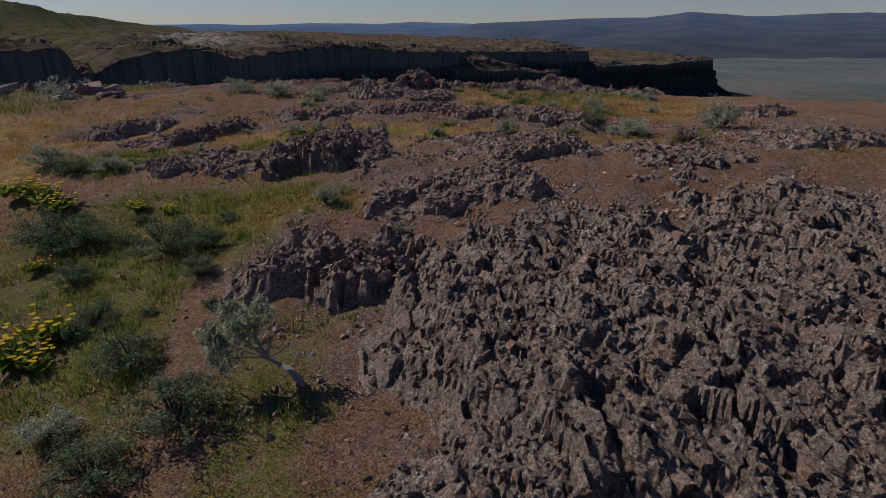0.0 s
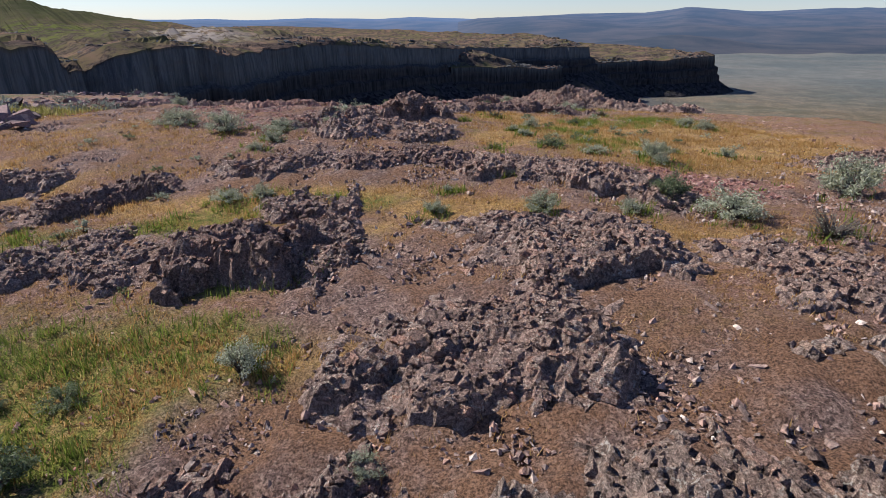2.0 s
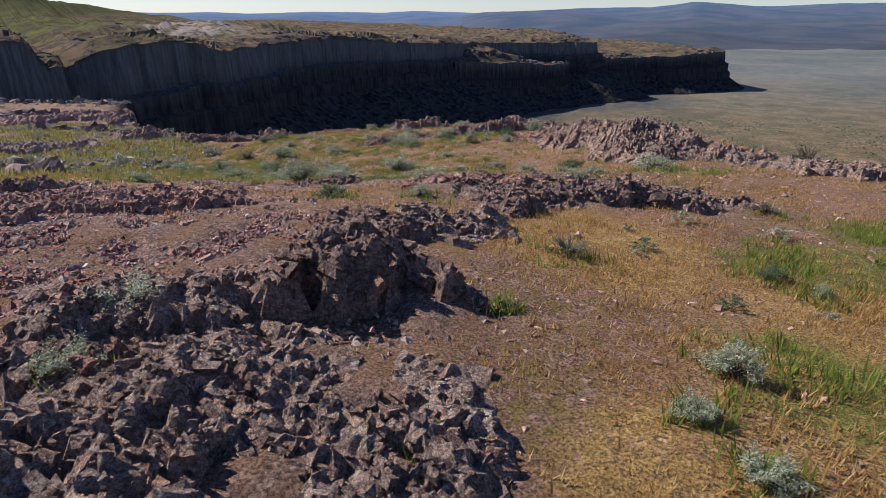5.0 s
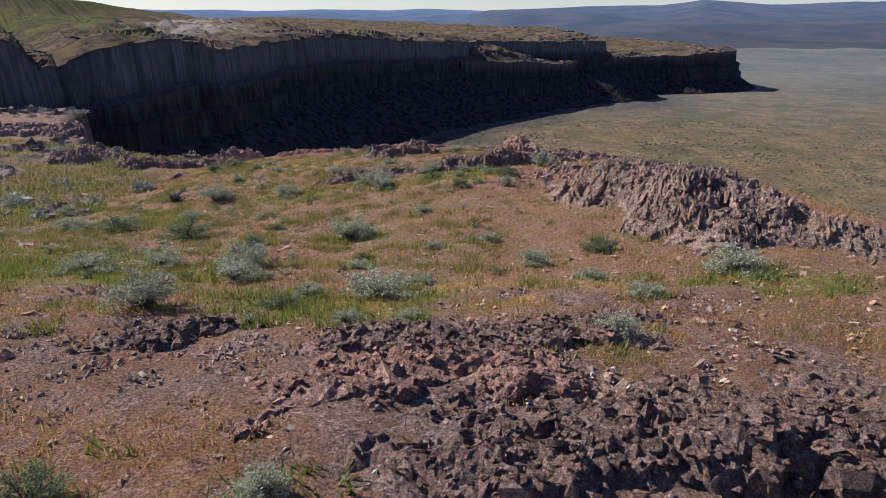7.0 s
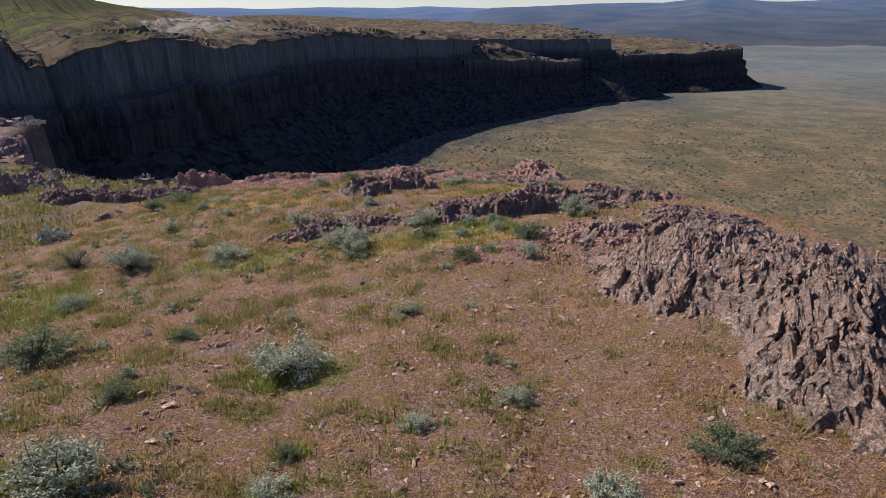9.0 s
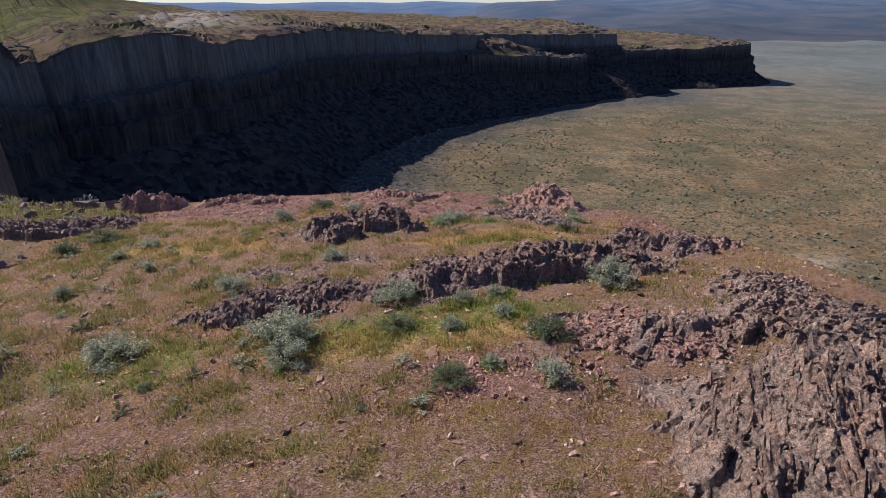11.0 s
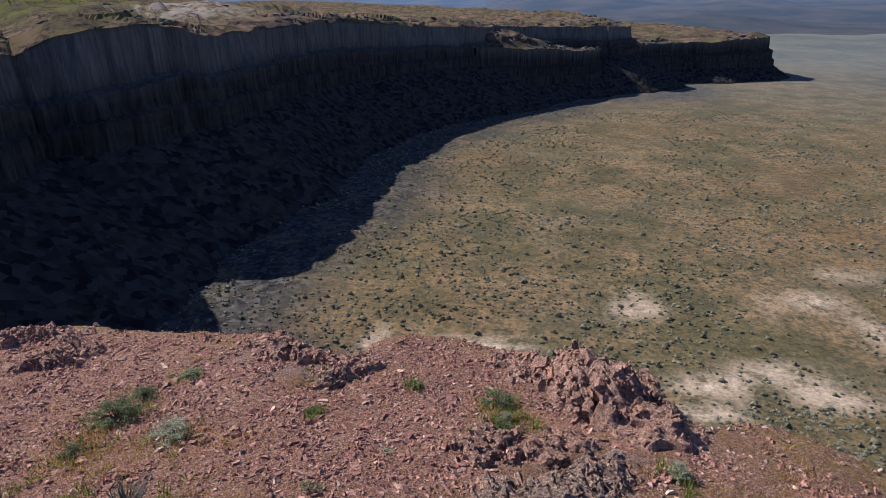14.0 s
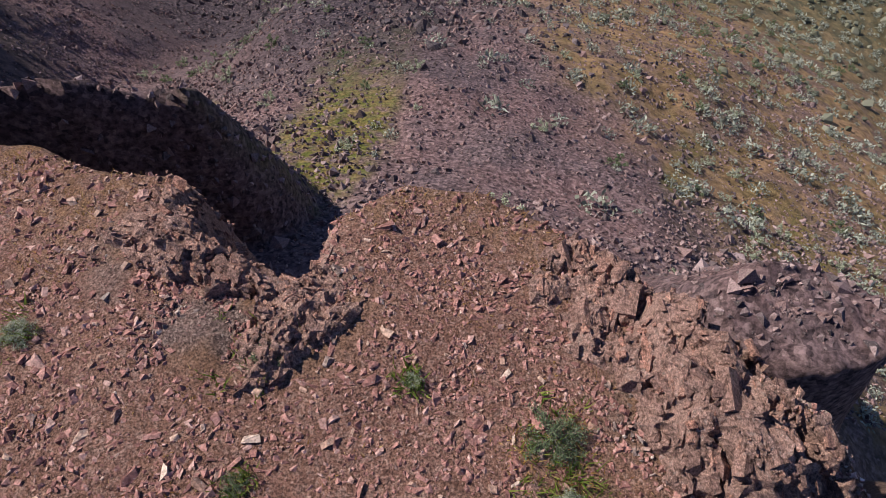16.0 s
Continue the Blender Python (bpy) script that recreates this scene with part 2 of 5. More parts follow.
def alkali(x, y):
    """Pale crusted spots on the valley floor."""
    wx, wy = x + 8 * fbm(x / 12, y / 12, 4, 33), y + 8 * fbm(x / 12 + 50, y / 12, 4, 34)
    return np.clip(sum(step(1.0, 0.2, np.hypot((wx - a) / rx, (wy - b) / ry)) for a, b, rx, ry in ALKALI), 0, 1)


# ---- mesh and material helpers ----


def mesh_from(name, verts, faces, smooth=False):
    """A mesh from an array of places and an array of faces that all have the same number of corners."""
    verts, faces = np.asarray(verts, np.float32), np.asarray(faces, np.int32)
    me = bpy.data.meshes.new(name)
    n, k = faces.shape
    me.vertices.add(len(verts))
    me.vertices.foreach_set("co", verts.ravel())
    me.loops.add(n * k)
    me.loops.foreach_set("vertex_index", faces.ravel())
    me.polygons.add(n)
    me.polygons.foreach_set("loop_start", np.arange(0, n * k, k, dtype=np.int32))
    me.polygons.foreach_set("use_smooth", np.full(n, smooth))
    me.update(calc_edges=True)
    return me


def grid_faces(nu, nv):
    i = np.arange(nu * nv).reshape(nu, nv)
    return np.stack([i[:-1, :-1], i[1:, :-1], i[1:, 1:], i[:-1, 1:]], -1).reshape(-1, 4)


def layer(me, name, values):
    a = me.attributes.new(name, "FLOAT", "POINT")
    a.data.foreach_set("value", np.asarray(values, np.float32).ravel())


def thing(name, me, mat, label="", category="", group="", kind=""):
    ob = new(name, me)
    me.materials.append(mat)
    return tagged(ob, label, category, group, kind)


def part(name, me, mat, parent, label=""):
    ob = new(name, me)
    if not me.materials:
        me.materials.append(mat)
    ob.parent = parent
    return tagged(ob, label)


class Shader:
    """A node material, built step by step."""

    def __init__(self, name, rough=0.9, spec=0.2):
        self.mat = bpy.data.materials.new(name)
        self.mat.use_nodes = True
        self.t = self.mat.node_tree
        self.bsdf = self.t.nodes["Principled BSDF"]
        self.bsdf.inputs["Roughness"].default_value = rough
        self.bsdf.inputs["Specular IOR Level"].default_value = spec
        self.pos = self.t.nodes.new("ShaderNodeNewGeometry").outputs["Position"]
        self.hits = None

    def put(self, socket, value):
        if isinstance(value, bpy.types.NodeSocket):
            self.t.links.new(value, socket)
        elif isinstance(value, tuple) and len(value) == 3:
            socket.default_value = (*value, 1) if len(socket.default_value) == 4 else value
        else:
            socket.default_value = value

    def stretched(self, sx, sy, sz, rz=0.0, ry=0.0):
        n = self.t.nodes.new("ShaderNodeMapping")
        n.inputs["Rotation"].default_value = (0, ry, rz)
        n.inputs["Scale"].default_value = (sx, sy, sz)
        self.t.links.new(self.pos, n.inputs[0])
        return n.outputs[0]

    def noise(self, scale, detail=4.0, rough=0.6, at=None):
        n = self.t.nodes.new("ShaderNodeTexNoise")
        n.inputs["Scale"].default_value, n.inputs["Detail"].default_value, n.inputs["Roughness"].default_value = scale, detail, rough
        self.t.links.new(at or self.pos, n.inputs["Vector"])
        return n.outputs[0]

    def cell(self, scale, out="Distance", at=None, feature="F1"):
        n = self.t.nodes.new("ShaderNodeTexVoronoi")
        n.feature = feature
        n.inputs["Scale"].default_value = scale
        self.t.links.new(at or self.pos, n.inputs["Vector"])
        return n.outputs[out]

    def warped(self, amount, scale):
        """The position, shaken by noise."""
        n = self.t.nodes.new("ShaderNodeTexNoise")
        n.inputs["Scale"].default_value, n.inputs["Detail"].default_value = scale, 5.0
        self.t.links.new(self.pos, n.inputs["Vector"])
        m = self.t.nodes.new("ShaderNodeVectorMath")
        m.operation = "MULTIPLY_ADD"
        self.t.links.new(n.outputs["Color"], m.inputs[0])
        m.inputs[1].default_value = (amount, amount, amount)
        self.t.links.new(self.pos, m.inputs[2])
        return m.outputs[0]

    def speckle(self, c, scale, low, high, detail=3.0, at=None):
        """Fine light and dark grain over a colour."""
        return self.mix(1.0, c, self.ramp(self.noise(scale, detail, 0.7, at), (0.36, low), (0.64, high)), "MULTIPLY")

    def attr(self, name):
        n = self.t.nodes.new("ShaderNodeAttribute")
        n.attribute_name = name
        return n.outputs["Fac"]

    def island(self):
        return self.t.nodes.new("ShaderNodeNewGeometry").outputs["Random Per Island"]

    def random(self):
        return self.t.nodes.new("ShaderNodeObjectInfo").outputs["Random"]

    def ramp(self, value, *stops):
        n = self.t.nodes.new("ShaderNodeValToRGB")
        e = n.color_ramp.elements
        while len(e) < len(stops):
            e.new(0.5)
        for k, (p, c) in zip(e, stops):
            k.position = p
            k.color = (c, c, c, 1) if isinstance(c, (int, float)) else (*c, 1)
        self.t.links.new(value, n.inputs[0])
        return n.outputs[0]

    def mix(self, fac, a, b, blend="MIX"):
        n = self.t.nodes.new("ShaderNodeMix")
        n.data_type, n.blend_type = "RGBA", blend
        self.put(n.inputs[0], fac)
        self.put(n.inputs[6], a)
        self.put(n.inputs[7], b)
        return n.outputs[2]

    def maths(self, op, a, b=0.5):
        n = self.t.nodes.new("ShaderNodeMath")
        n.operation, n.use_clamp = op, op in ("ADD", "MULTIPLY", "SUBTRACT")
        self.put(n.inputs[0], a)
        self.put(n.inputs[1], b)
        return n.outputs[0]

    def bumped(self, height, strength=0.6, distance=0.03):
        n = self.t.nodes.new("ShaderNodeBump")
        n.inputs["Strength"].default_value, n.inputs["Distance"].default_value = strength, distance
        self.t.links.new(height, n.inputs["Height"])
        if self.hits:
            self.t.links.new(self.hits, n.inputs["Normal"])
        self.hits = n.outputs[0]
        self.t.links.new(self.hits, self.bsdf.inputs["Normal"])

    def done(self, colour):
        self.put(self.bsdf.inputs["Base Color"], colour)
        return self.mat


# ---- materials ----


def rock_material(name, dark, mid, pale, lichen=0.5, warm=(0.30, 0.15, 0.10), fine=1.0):
    s = Shader(name, 0.9, 0.15)
    at = s.warped(0.3, 7 * fine)
    grain = s.noise(21 * fine, 7, 0.8)
    streak = s.noise(9 * fine, 6, 0.75, s.stretched(1.6, 0.55, 1.0, 0.25))
    c = s.mix(s.ramp(s.noise(1.1 * fine, 6), (0.38, 0.0), (0.62, 1.0)), dark, mid)
    c = s.mix(s.ramp(s.noise(2.3 * fine, 5), (0.50, 0.0), (0.66, 0.8)), c, warm)
    c = s.mix(0.55, c, s.ramp(s.cell(24 * fine, "Color", at), (0.10, dark), (0.55, mid), (0.92, pale)))
    c = s.mix(0.35, c, s.ramp(s.noise(40 * fine, 4, 0.8), (0.38, dark), (0.64, pale)))
    c = s.mix(s.ramp(streak, (0.36, 0.8), (0.46, 0.0)), c, tuple(0.45 * v for v in dark))
    c = s.speckle(c, 30 * fine, 0.55, 1.4)
    c = s.speckle(c, 85 * fine, 0.6, 1.45, 2.0, s.stretched(1.0, 0.6, 1.6, 0.4))
    spots = s.maths("MULTIPLY", s.ramp(s.noise(26 * fine, 3), (0.57, 0.0), (0.63, 1.0)), s.ramp(s.noise(2.5 * fine, 3), (0.45, 0.0), (0.6, 1.0)))
    c = s.mix(s.maths("MULTIPLY", spots, lichen), c, (0.58, 0.54, 0.47))
    c = s.mix(s.attr("plate"), c, s.mix(1.0, c, s.ramp(s.island(), (0.0, (0.62, 0.60, 0.62)), (0.4, (0.88, 0.85, 0.85)), (0.72, (1.02, 0.97, 0.95)), (0.86, (1.18, 0.98, 0.90)), (1.0, (1.36, 1.33, 1.26))), "MULTIPLY"))
    s.bumped(streak, 1.0, 0.05 / fine)
    s.bumped(grain, 1.0, 0.04 / fine)
    return s.done(c)


ROCK = rock_material("purple_grey_basalt", (0.138, 0.090, 0.075), (0.315, 0.207, 0.167), (0.54, 0.415, 0.34), 0.7)
ROCK_DARK = rock_material("dark_basalt", (0.110, 0.073, 0.062), (0.250, 0.158, 0.130), (0.43, 0.305, 0.25), 0.4, (0.29, 0.142, 0.097))
ROCK_PINK = rock_material("reddish_weathered_basalt", (0.20, 0.115, 0.090), (0.40, 0.235, 0.183), (0.50, 0.32, 0.26), 0.2, (0.37, 0.195, 0.15))
ROCK_WARM = rock_material("brown_splintered_basalt", (0.122, 0.084, 0.070), (0.280, 0.192, 0.155), (0.50, 0.40, 0.325), 0.8, (0.30, 0.16, 0.105))
ROCK_RIDGE = rock_material("brown_plated_basalt", (0.138, 0.093, 0.077), (0.30, 0.202, 0.162), (0.48, 0.36, 0.285), 0.3, (0.40, 0.20, 0.12), 0.8)


def stone_material(name, *colours):
    s = Shader(name, 0.9, 0.2)
    c = s.ramp(s.island(), *[(i / (len(colours) - 1), k) for i, k in enumerate(colours)])
    g = s.noise(26, 5, 0.7)
    c = s.speckle(c, 26, 0.6, 1.5)
    c = s.mix(s.ramp(s.noise(45, 2), (0.62, 0.0), (0.70, 0.5)), c, (0.5, 0.45, 0.38))
    s.bumped(g, 0.6, 0.02)
    return s.done(c)


STONE_GREY = stone_material("purple_grey_stones", (0.115, 0.081, 0.069), (0.265, 0.182, 0.149), (0.35, 0.21, 0.158), (0.19, 0.135, 0.114), (0.50, 0.40, 0.335))
STONE_PINK = stone_material("pink_stones", (0.17, 0.078, 0.064), (0.255, 0.119, 0.096), (0.325, 0.164, 0.135), (0.22, 0.099, 0.080), (0.44, 0.272, 0.225))
STONE_TAN = stone_material("tan_flat_stones", (0.20, 0.112, 0.080), (0.31, 0.185, 0.135), (0.42, 0.275, 0.205), (0.26, 0.142, 0.102), (0.54, 0.40, 0.315))
STONE_BLACK = stone_material("dark_purple_boulders", (0.030, 0.024, 0.027), (0.062, 0.047, 0.052), (0.095, 0.068, 0.070), (0.15, 0.115, 0.115))
STONE_DARK = stone_material("dark_talus_stones", (0.068, 0.051, 0.052), (0.135, 0.094, 0.094), (0.20, 0.121, 0.111), (0.28, 0.20, 0.19))

s = Shader("bench_soil_and_gravel", 0.95, 0.1)
soil = s.mix(s.ramp(s.noise(1.3, 5), (0.35, 0.0), (0.65, 1.0)), (0.196, 0.106, 0.053), (0.285, 0.160, 0.088))
soil = s.mix(s.ramp(s.noise(6, 5, 0.7), (0.40, 0.0), (0.62, 0.75)), soil, (0.175, 0.098, 0.040))
soil = s.mix(s.ramp(s.noise(0.45, 5, 0.65), (0.46, 0.0), (0.60, 0.7)), soil, (0.160, 0.120, 0.044))
shaken = s.warped(0.16, 11)
pebble = s.ramp(s.cell(27, "Color", shaken), (0.1, (0.105, 0.058, 0.045)), (0.5, (0.215, 0.120, 0.093)), (0.95, (0.36, 0.245, 0.20)))
soil = s.mix(s.ramp(s.noise(4.5, 4, 0.7), (0.42, 0.0), (0.56, 0.85)), soil, pebble)
rubble = s.mix(s.ramp(s.noise(1.6, 5), (0.35, 0.0), (0.65, 1.0)), (0.115, 0.076, 0.064), (0.27, 0.165, 0.133))
rubble = s.mix(0.7, rubble, s.ramp(s.cell(24, "Color", shaken), (0.1, (0.075, 0.052, 0.046)), (0.5, (0.20, 0.130, 0.108)), (0.95, (0.40, 0.29, 0.235))))
scree = s.mix(0.6, s.mix(s.ramp(s.noise(1.1, 4), (0.4, 0.0), (0.6, 1.0)), (0.250, 0.114, 0.076), (0.310, 0.152, 0.108)), pebble)
green = s.mix(s.ramp(s.noise(5, 5, 0.7), (0.4, 0.0), (0.6, 1.0)), (0.085, 0.112, 0.020), (0.165, 0.165, 0.036))
gold = s.mix(s.ramp(s.noise(5, 5, 0.7), (0.4, 0.0), (0.6, 1.0)), (0.29, 0.172, 0.058), (0.42, 0.268, 0.094))
crumb = s.noise(19, 7, 0.8)
rubble = s.mix(s.ramp(s.noise(0.9, 5), (0.42, 0.0), (0.56, 0.8)), rubble, (0.21, 0.112, 0.062))
rubble = s.mix(s.ramp(crumb, (0.38, 0.6), (0.48, 0.0)), rubble, (0.035, 0.026, 0.023))
scree = s.mix(s.ramp(crumb, (0.38, 0.7), (0.48, 0.0)), scree, (0.07, 0.036, 0.03))
soil = s.mix(s.ramp(crumb, (0.38, 0.4), (0.46, 0.0)), soil, (0.065, 0.036, 0.022))
wild = s.mix(s.ramp(s.noise(0.35, 6, 0.65), (0.44, 0.0), (0.56, 1.0)), (0.165, 0.095, 0.062), (0.105, 0.092, 0.040))
wild = s.mix(s.ramp(s.noise(0.55, 7, 0.75), (0.50, 0.0), (0.56, 0.9)), wild, s.ramp(s.noise(5, 5, 0.8), (0.40, (0.045, 0.036, 0.034)), (0.60, (0.17, 0.125, 0.108))))
soil = s.mix(s.attr("wild"), soil, wild)
c = s.mix(s.maths("MULTIPLY", s.attr("gold"), s.ramp(s.noise(9, 4, 0.7), (0.35, 0.2), (0.6, 0.9))), soil, gold)
c = s.mix(s.maths("MULTIPLY", s.attr("green"), s.ramp(s.noise(7, 4, 0.7), (0.35, 0.2), (0.6, 0.95))), c, green)
c = s.mix(s.maths("MULTIPLY", s.attr("scree"), 0.9), c, scree)
c = s.mix(s.attr("rubble"), c, rubble)
c = s.speckle(c, 42, 0.4, 1.7, 3.0)
# talus below the rim, and the valley floor
talus = s.mix(s.ramp(s.noise(0.16, 5), (0.40, 0.0), (0.60, 1.0)), (0.076, 0.052, 0.055), (0.165, 0.082, 0.071))
talus = s.mix(0.6, talus, s.ramp(s.cell(6.5, "Color"), (0.1, (0.050, 0.040, 0.044)), (0.5, (0.15, 0.102, 0.102)), (0.95, (0.29, 0.20, 0.19))))
talus = s.mix(s.maths("MULTIPLY", s.attr("strip"), s.ramp(s.noise(0.9, 4), (0.36, 0.1), (0.5, 0.95))), talus, s.mix(s.ramp(s.noise(2.0, 4), (0.4, 0.0), (0.6, 1.0)), (0.10, 0.105, 0.022), (0.17, 0.12, 0.045)))
talus = s.mix(s.attr("dark_talus"), talus, s.ramp(s.cell(4.0, "Color"), (0.1, (0.026, 0.021, 0.024)), (0.5, (0.058, 0.043, 0.049)), (0.95, (0.105, 0.078, 0.082))))
talus = s.speckle(talus, 6, 0.4, 1.7, 5.0)
shrubby = s.mix(s.ramp(s.noise(0.22, 5, 0.65), (0.42, 0.0), (0.58, 1.0)), (0.180, 0.120, 0.054), (0.250, 0.150, 0.078))
shrubby = s.speckle(shrubby, 1.6, 0.5, 1.5, 5.0)
talus = s.mix(s.maths("MULTIPLY", s.attr("brush"), s.ramp(s.noise(0.3, 5, 0.7), (0.40, 0.35), (0.56, 1.0))), talus, shrubby)
floor = s.mix(s.ramp(s.noise(0.035, 6, 0.65), (0.43, 0.0), (0.57, 1.0)), (0.116, 0.092, 0.046), (0.195, 0.130, 0.072))
floor = s.mix(s.ramp(s.noise(0.012, 5), (0.50, 0.0), (0.64, 0.8)), floor, (0.185, 0.110, 0.056))
floor = s.mix(s.ramp(s.noise(0.05, 5, 0.7), (0.55, 0.0), (0.62, 0.5)), floor, (0.075, 0.068, 0.045))
floor = s.mix(s.ramp(s.noise(0.5, 5, 0.8), (0.42, 0.9), (0.54, 0.0)), floor, (0.060, 0.058, 0.036))
floor = s.mix(s.ramp(s.noise(0.02, 5, 0.6, s.stretched(0.8, 2.2, 1)), (0.54, 0.0), (0.66, 0.55)), floor, (0.095, 0.092, 0.062))
floor = s.mix(s.maths("MULTIPLY", s.attr("alkali"), s.ramp(s.noise(0.25, 6, 0.7), (0.34, 0.0), (0.52, 1.0))), floor, (0.43, 0.335, 0.255))
# boulder-strewn ground by the canyon wall, blackened to deepen the wall's shadow
strewn = s.ramp(s.cell(0.8, "Color"), (0.1, (0.018, 0.017, 0.018)), (0.5, (0.045, 0.042, 0.041)), (0.95, (0.10, 0.094, 0.09)))
floor = s.mix(s.maths("MULTIPLY", s.attr("boulders"), s.ramp(s.noise(0.12, 5, 0.7), (0.34, 0.35), (0.52, 1.0))), floor, strewn)
# far floor turns blue-grey with distance: haze painted into its colour
floor = s.mix(s.attr("valley_haze"), floor, s.mix(s.ramp(s.noise(0.006, 5, 0.6), (0.42, 0.0), (0.58, 1.0)), (0.092, 0.108, 0.108), (0.135, 0.138, 0.128)))
floor = s.speckle(floor, 0.07, 0.85, 1.15, 5.0)
floor = s.speckle(floor, 1.3, 0.7, 1.35, 5.0)
c = s.mix(s.attr("talus"), c, talus)
# rock face under the rim, its colour darkened to stand for shade
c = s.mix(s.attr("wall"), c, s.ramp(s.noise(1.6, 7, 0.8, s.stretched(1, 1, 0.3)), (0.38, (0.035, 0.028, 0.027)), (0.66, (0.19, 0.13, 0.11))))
c = s.mix(s.attr("valley"), c, floor)
s.bumped(crumb, 1.0, 0.06)
GROUND = s.done(c)


def leaf_material(name, *colours, thin=0.45):
    s = Shader(name, 0.8, 0.15)
    c = s.ramp(s.island(), *[(i / (len(colours) - 1), k) for i, k in enumerate(colours)])
    c = s.mix(s.maths("MULTIPLY", s.random(), 0.35), c, colours[0])
    through_leaf = s.t.nodes.new("ShaderNodeBsdfTranslucent")
    s.put(through_leaf.inputs["Color"], c)
    both = s.t.nodes.new("ShaderNodeMixShader")
    both.inputs[0].default_value = thin
    s.t.links.new(s.bsdf.outputs[0], both.inputs[1])
    s.t.links.new(through_leaf.outputs[0], both.inputs[2])
    s.t.links.new(both.outputs[0], s.t.nodes["Material Output"].inputs["Surface"])
    return s.done(c)


SAGE_LEAF = leaf_material("silvery_sage_leaves", (0.18, 0.195, 0.115), (0.285, 0.30, 0.195), (0.41, 0.425, 0.30), (0.55, 0.56, 0.43), thin=0.3)
GREEN_LEAF = leaf_material("grey_green_leaves", (0.075, 0.098, 0.045), (0.125, 0.155, 0.075), (0.19, 0.22, 0.12), (0.28, 0.31, 0.19), thin=0.35)
TWIG = leaf_material("grey_twigs", (0.10, 0.082, 0.070), (0.16, 0.135, 0.12), (0.23, 0.20, 0.18))
DRY_GRASS = leaf_material("dry_orange_grass", (0.22, 0.108, 0.040), (0.34, 0.188, 0.066), (0.45, 0.275, 0.10), (0.58, 0.42, 0.20))
GOLD_GRASS = leaf_material("golden_grass", (0.29, 0.152, 0.052), (0.42, 0.242, 0.080), (0.55, 0.36, 0.145), (0.40, 0.28, 0.085))
GREEN_GRASS = leaf_material("yellow_green_grass", (0.080, 0.125, 0.018), (0.135, 0.185, 0.030), (0.205, 0.235, 0.046), (0.31, 0.295, 0.080))
BARK = leaf_material("weathered_grey_wood", (0.20, 0.17, 0.15), (0.34, 0.30, 0.27), thin=0.0)
OLIVE_GRASS = leaf_material("olive_bunchgrass", (0.14, 0.128, 0.036), (0.22, 0.20, 0.058), (0.31, 0.275, 0.088), (0.40, 0.36, 0.14))
YELLOW = leaf_material("yellow_petals", (0.65, 0.42, 0.02), (0.75, 0.55, 0.04))

# ---- the ground: one sheet from the bench over the valley to the horizon ----


def spaced(lo, hi, fine, near, far, growth=1.06):
    """Coordinates, fine between lo and hi and wider and wider out to near and far."""
    mid = list(np.arange(lo, hi, fine))
    a, d = mid[-1], fine
    while a < far:
        d *= growth
        a += d
        mid.append(a)
    a, d, front = lo, fine, []
    while a > near:
        d *= growth
        a -= d
        front.append(a)
    return np.array(front[::-1] + mid)


gx, gy = spaced(-11, 10.5, 0.15, -2600, 3600, 1.068), spaced(7, 66.5, 0.15, -250, 4700, 1.06)
GX, GY = np.meshgrid(gx, gy, indexing="ij")
X, Y = GX.ravel(), GY.ravel()
Z, D = land(X, Y)
rubble_at = stony(X, Y)
_, _, r1, _, _ = cells(X / 0.34, Y / 0.34, 4)
on_top = D < 0.4
Z = Z + np.where(on_top, rubble_at * (0.07 * (r1 - 0.4) + 0.16 * fbm(X / 0.3, Y / 0.3, 3, 6)) + 0.05 * fbm(X / 0.35, Y / 0.35, 3, 7), 0)
me = mesh_from("ground", np.stack([X, Y, Z], 1), grid_faces(len(gx), len(gy)), True)
layer(me, "rubble", rubble_at * on_top)
layer(me, "scree", zone(X, Y, *SCREE) * on_top)
layer(me, "green", zone(X, Y, *GREEN) * (1 - zone(X, Y, *TRACK)))
layer(me, "gold", zone(X, Y, *GOLD))
layer(me, "wild", step(-10.5, -14, X + 2 * fbm(X / 3, Y / 3, 3, 44)))
layer(me, "brush", step(-4, 5, X - 11 + 0.2 * (Y - 78) + 14 * fbm(X / 9, Y / 9, 3, 45)))
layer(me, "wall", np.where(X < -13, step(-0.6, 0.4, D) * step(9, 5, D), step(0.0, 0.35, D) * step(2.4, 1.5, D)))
layer(me, "talus", step(0.2, 1.2, D))
layer(me, "dark_talus", step(12, 24, D + 6 * fbm(X / 8, Y / 8, 3, 48)) * step(8, -5, X + 6 * fbm(X / 8, Y / 8, 3, 49)))
layer(me, "strip", zone(X, Y, (-3.7, 76, 6, 2.6, 88), (-4.0, 88, 9, 3.0, 92), (14, 78, 5, 1.0, 60), (20, 74, 6, 1.2, 80), (-16, 82, 4, 1.0, 10)) * step(2, 4, D))
layer(me, "valley_haze", 0.92 * step(300, 900, np.hypot(X, Y) + 60 * fbm(X / 90, Y / 90, 3, 46)))
beside = np.full(X.shape, 999.0)
close = np.hypot(X, Y) < 700
beside[close] = outside(X[close], Y[close], [(a, b) for a, b, _ in MESA_RIM] + [(-900, 800), (-900, 118)])
layer(me, "boulders", step(82, 56, beside + 16 * fbm(X / 14, Y / 14, 3, 47)))
layer(me, "valley", step(46, 70, D + 10 * fbm(X / 15, Y / 15, 3, 40)))
layer(me, "alkali", alkali(X, Y))
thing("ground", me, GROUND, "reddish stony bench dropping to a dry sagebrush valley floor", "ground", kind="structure")

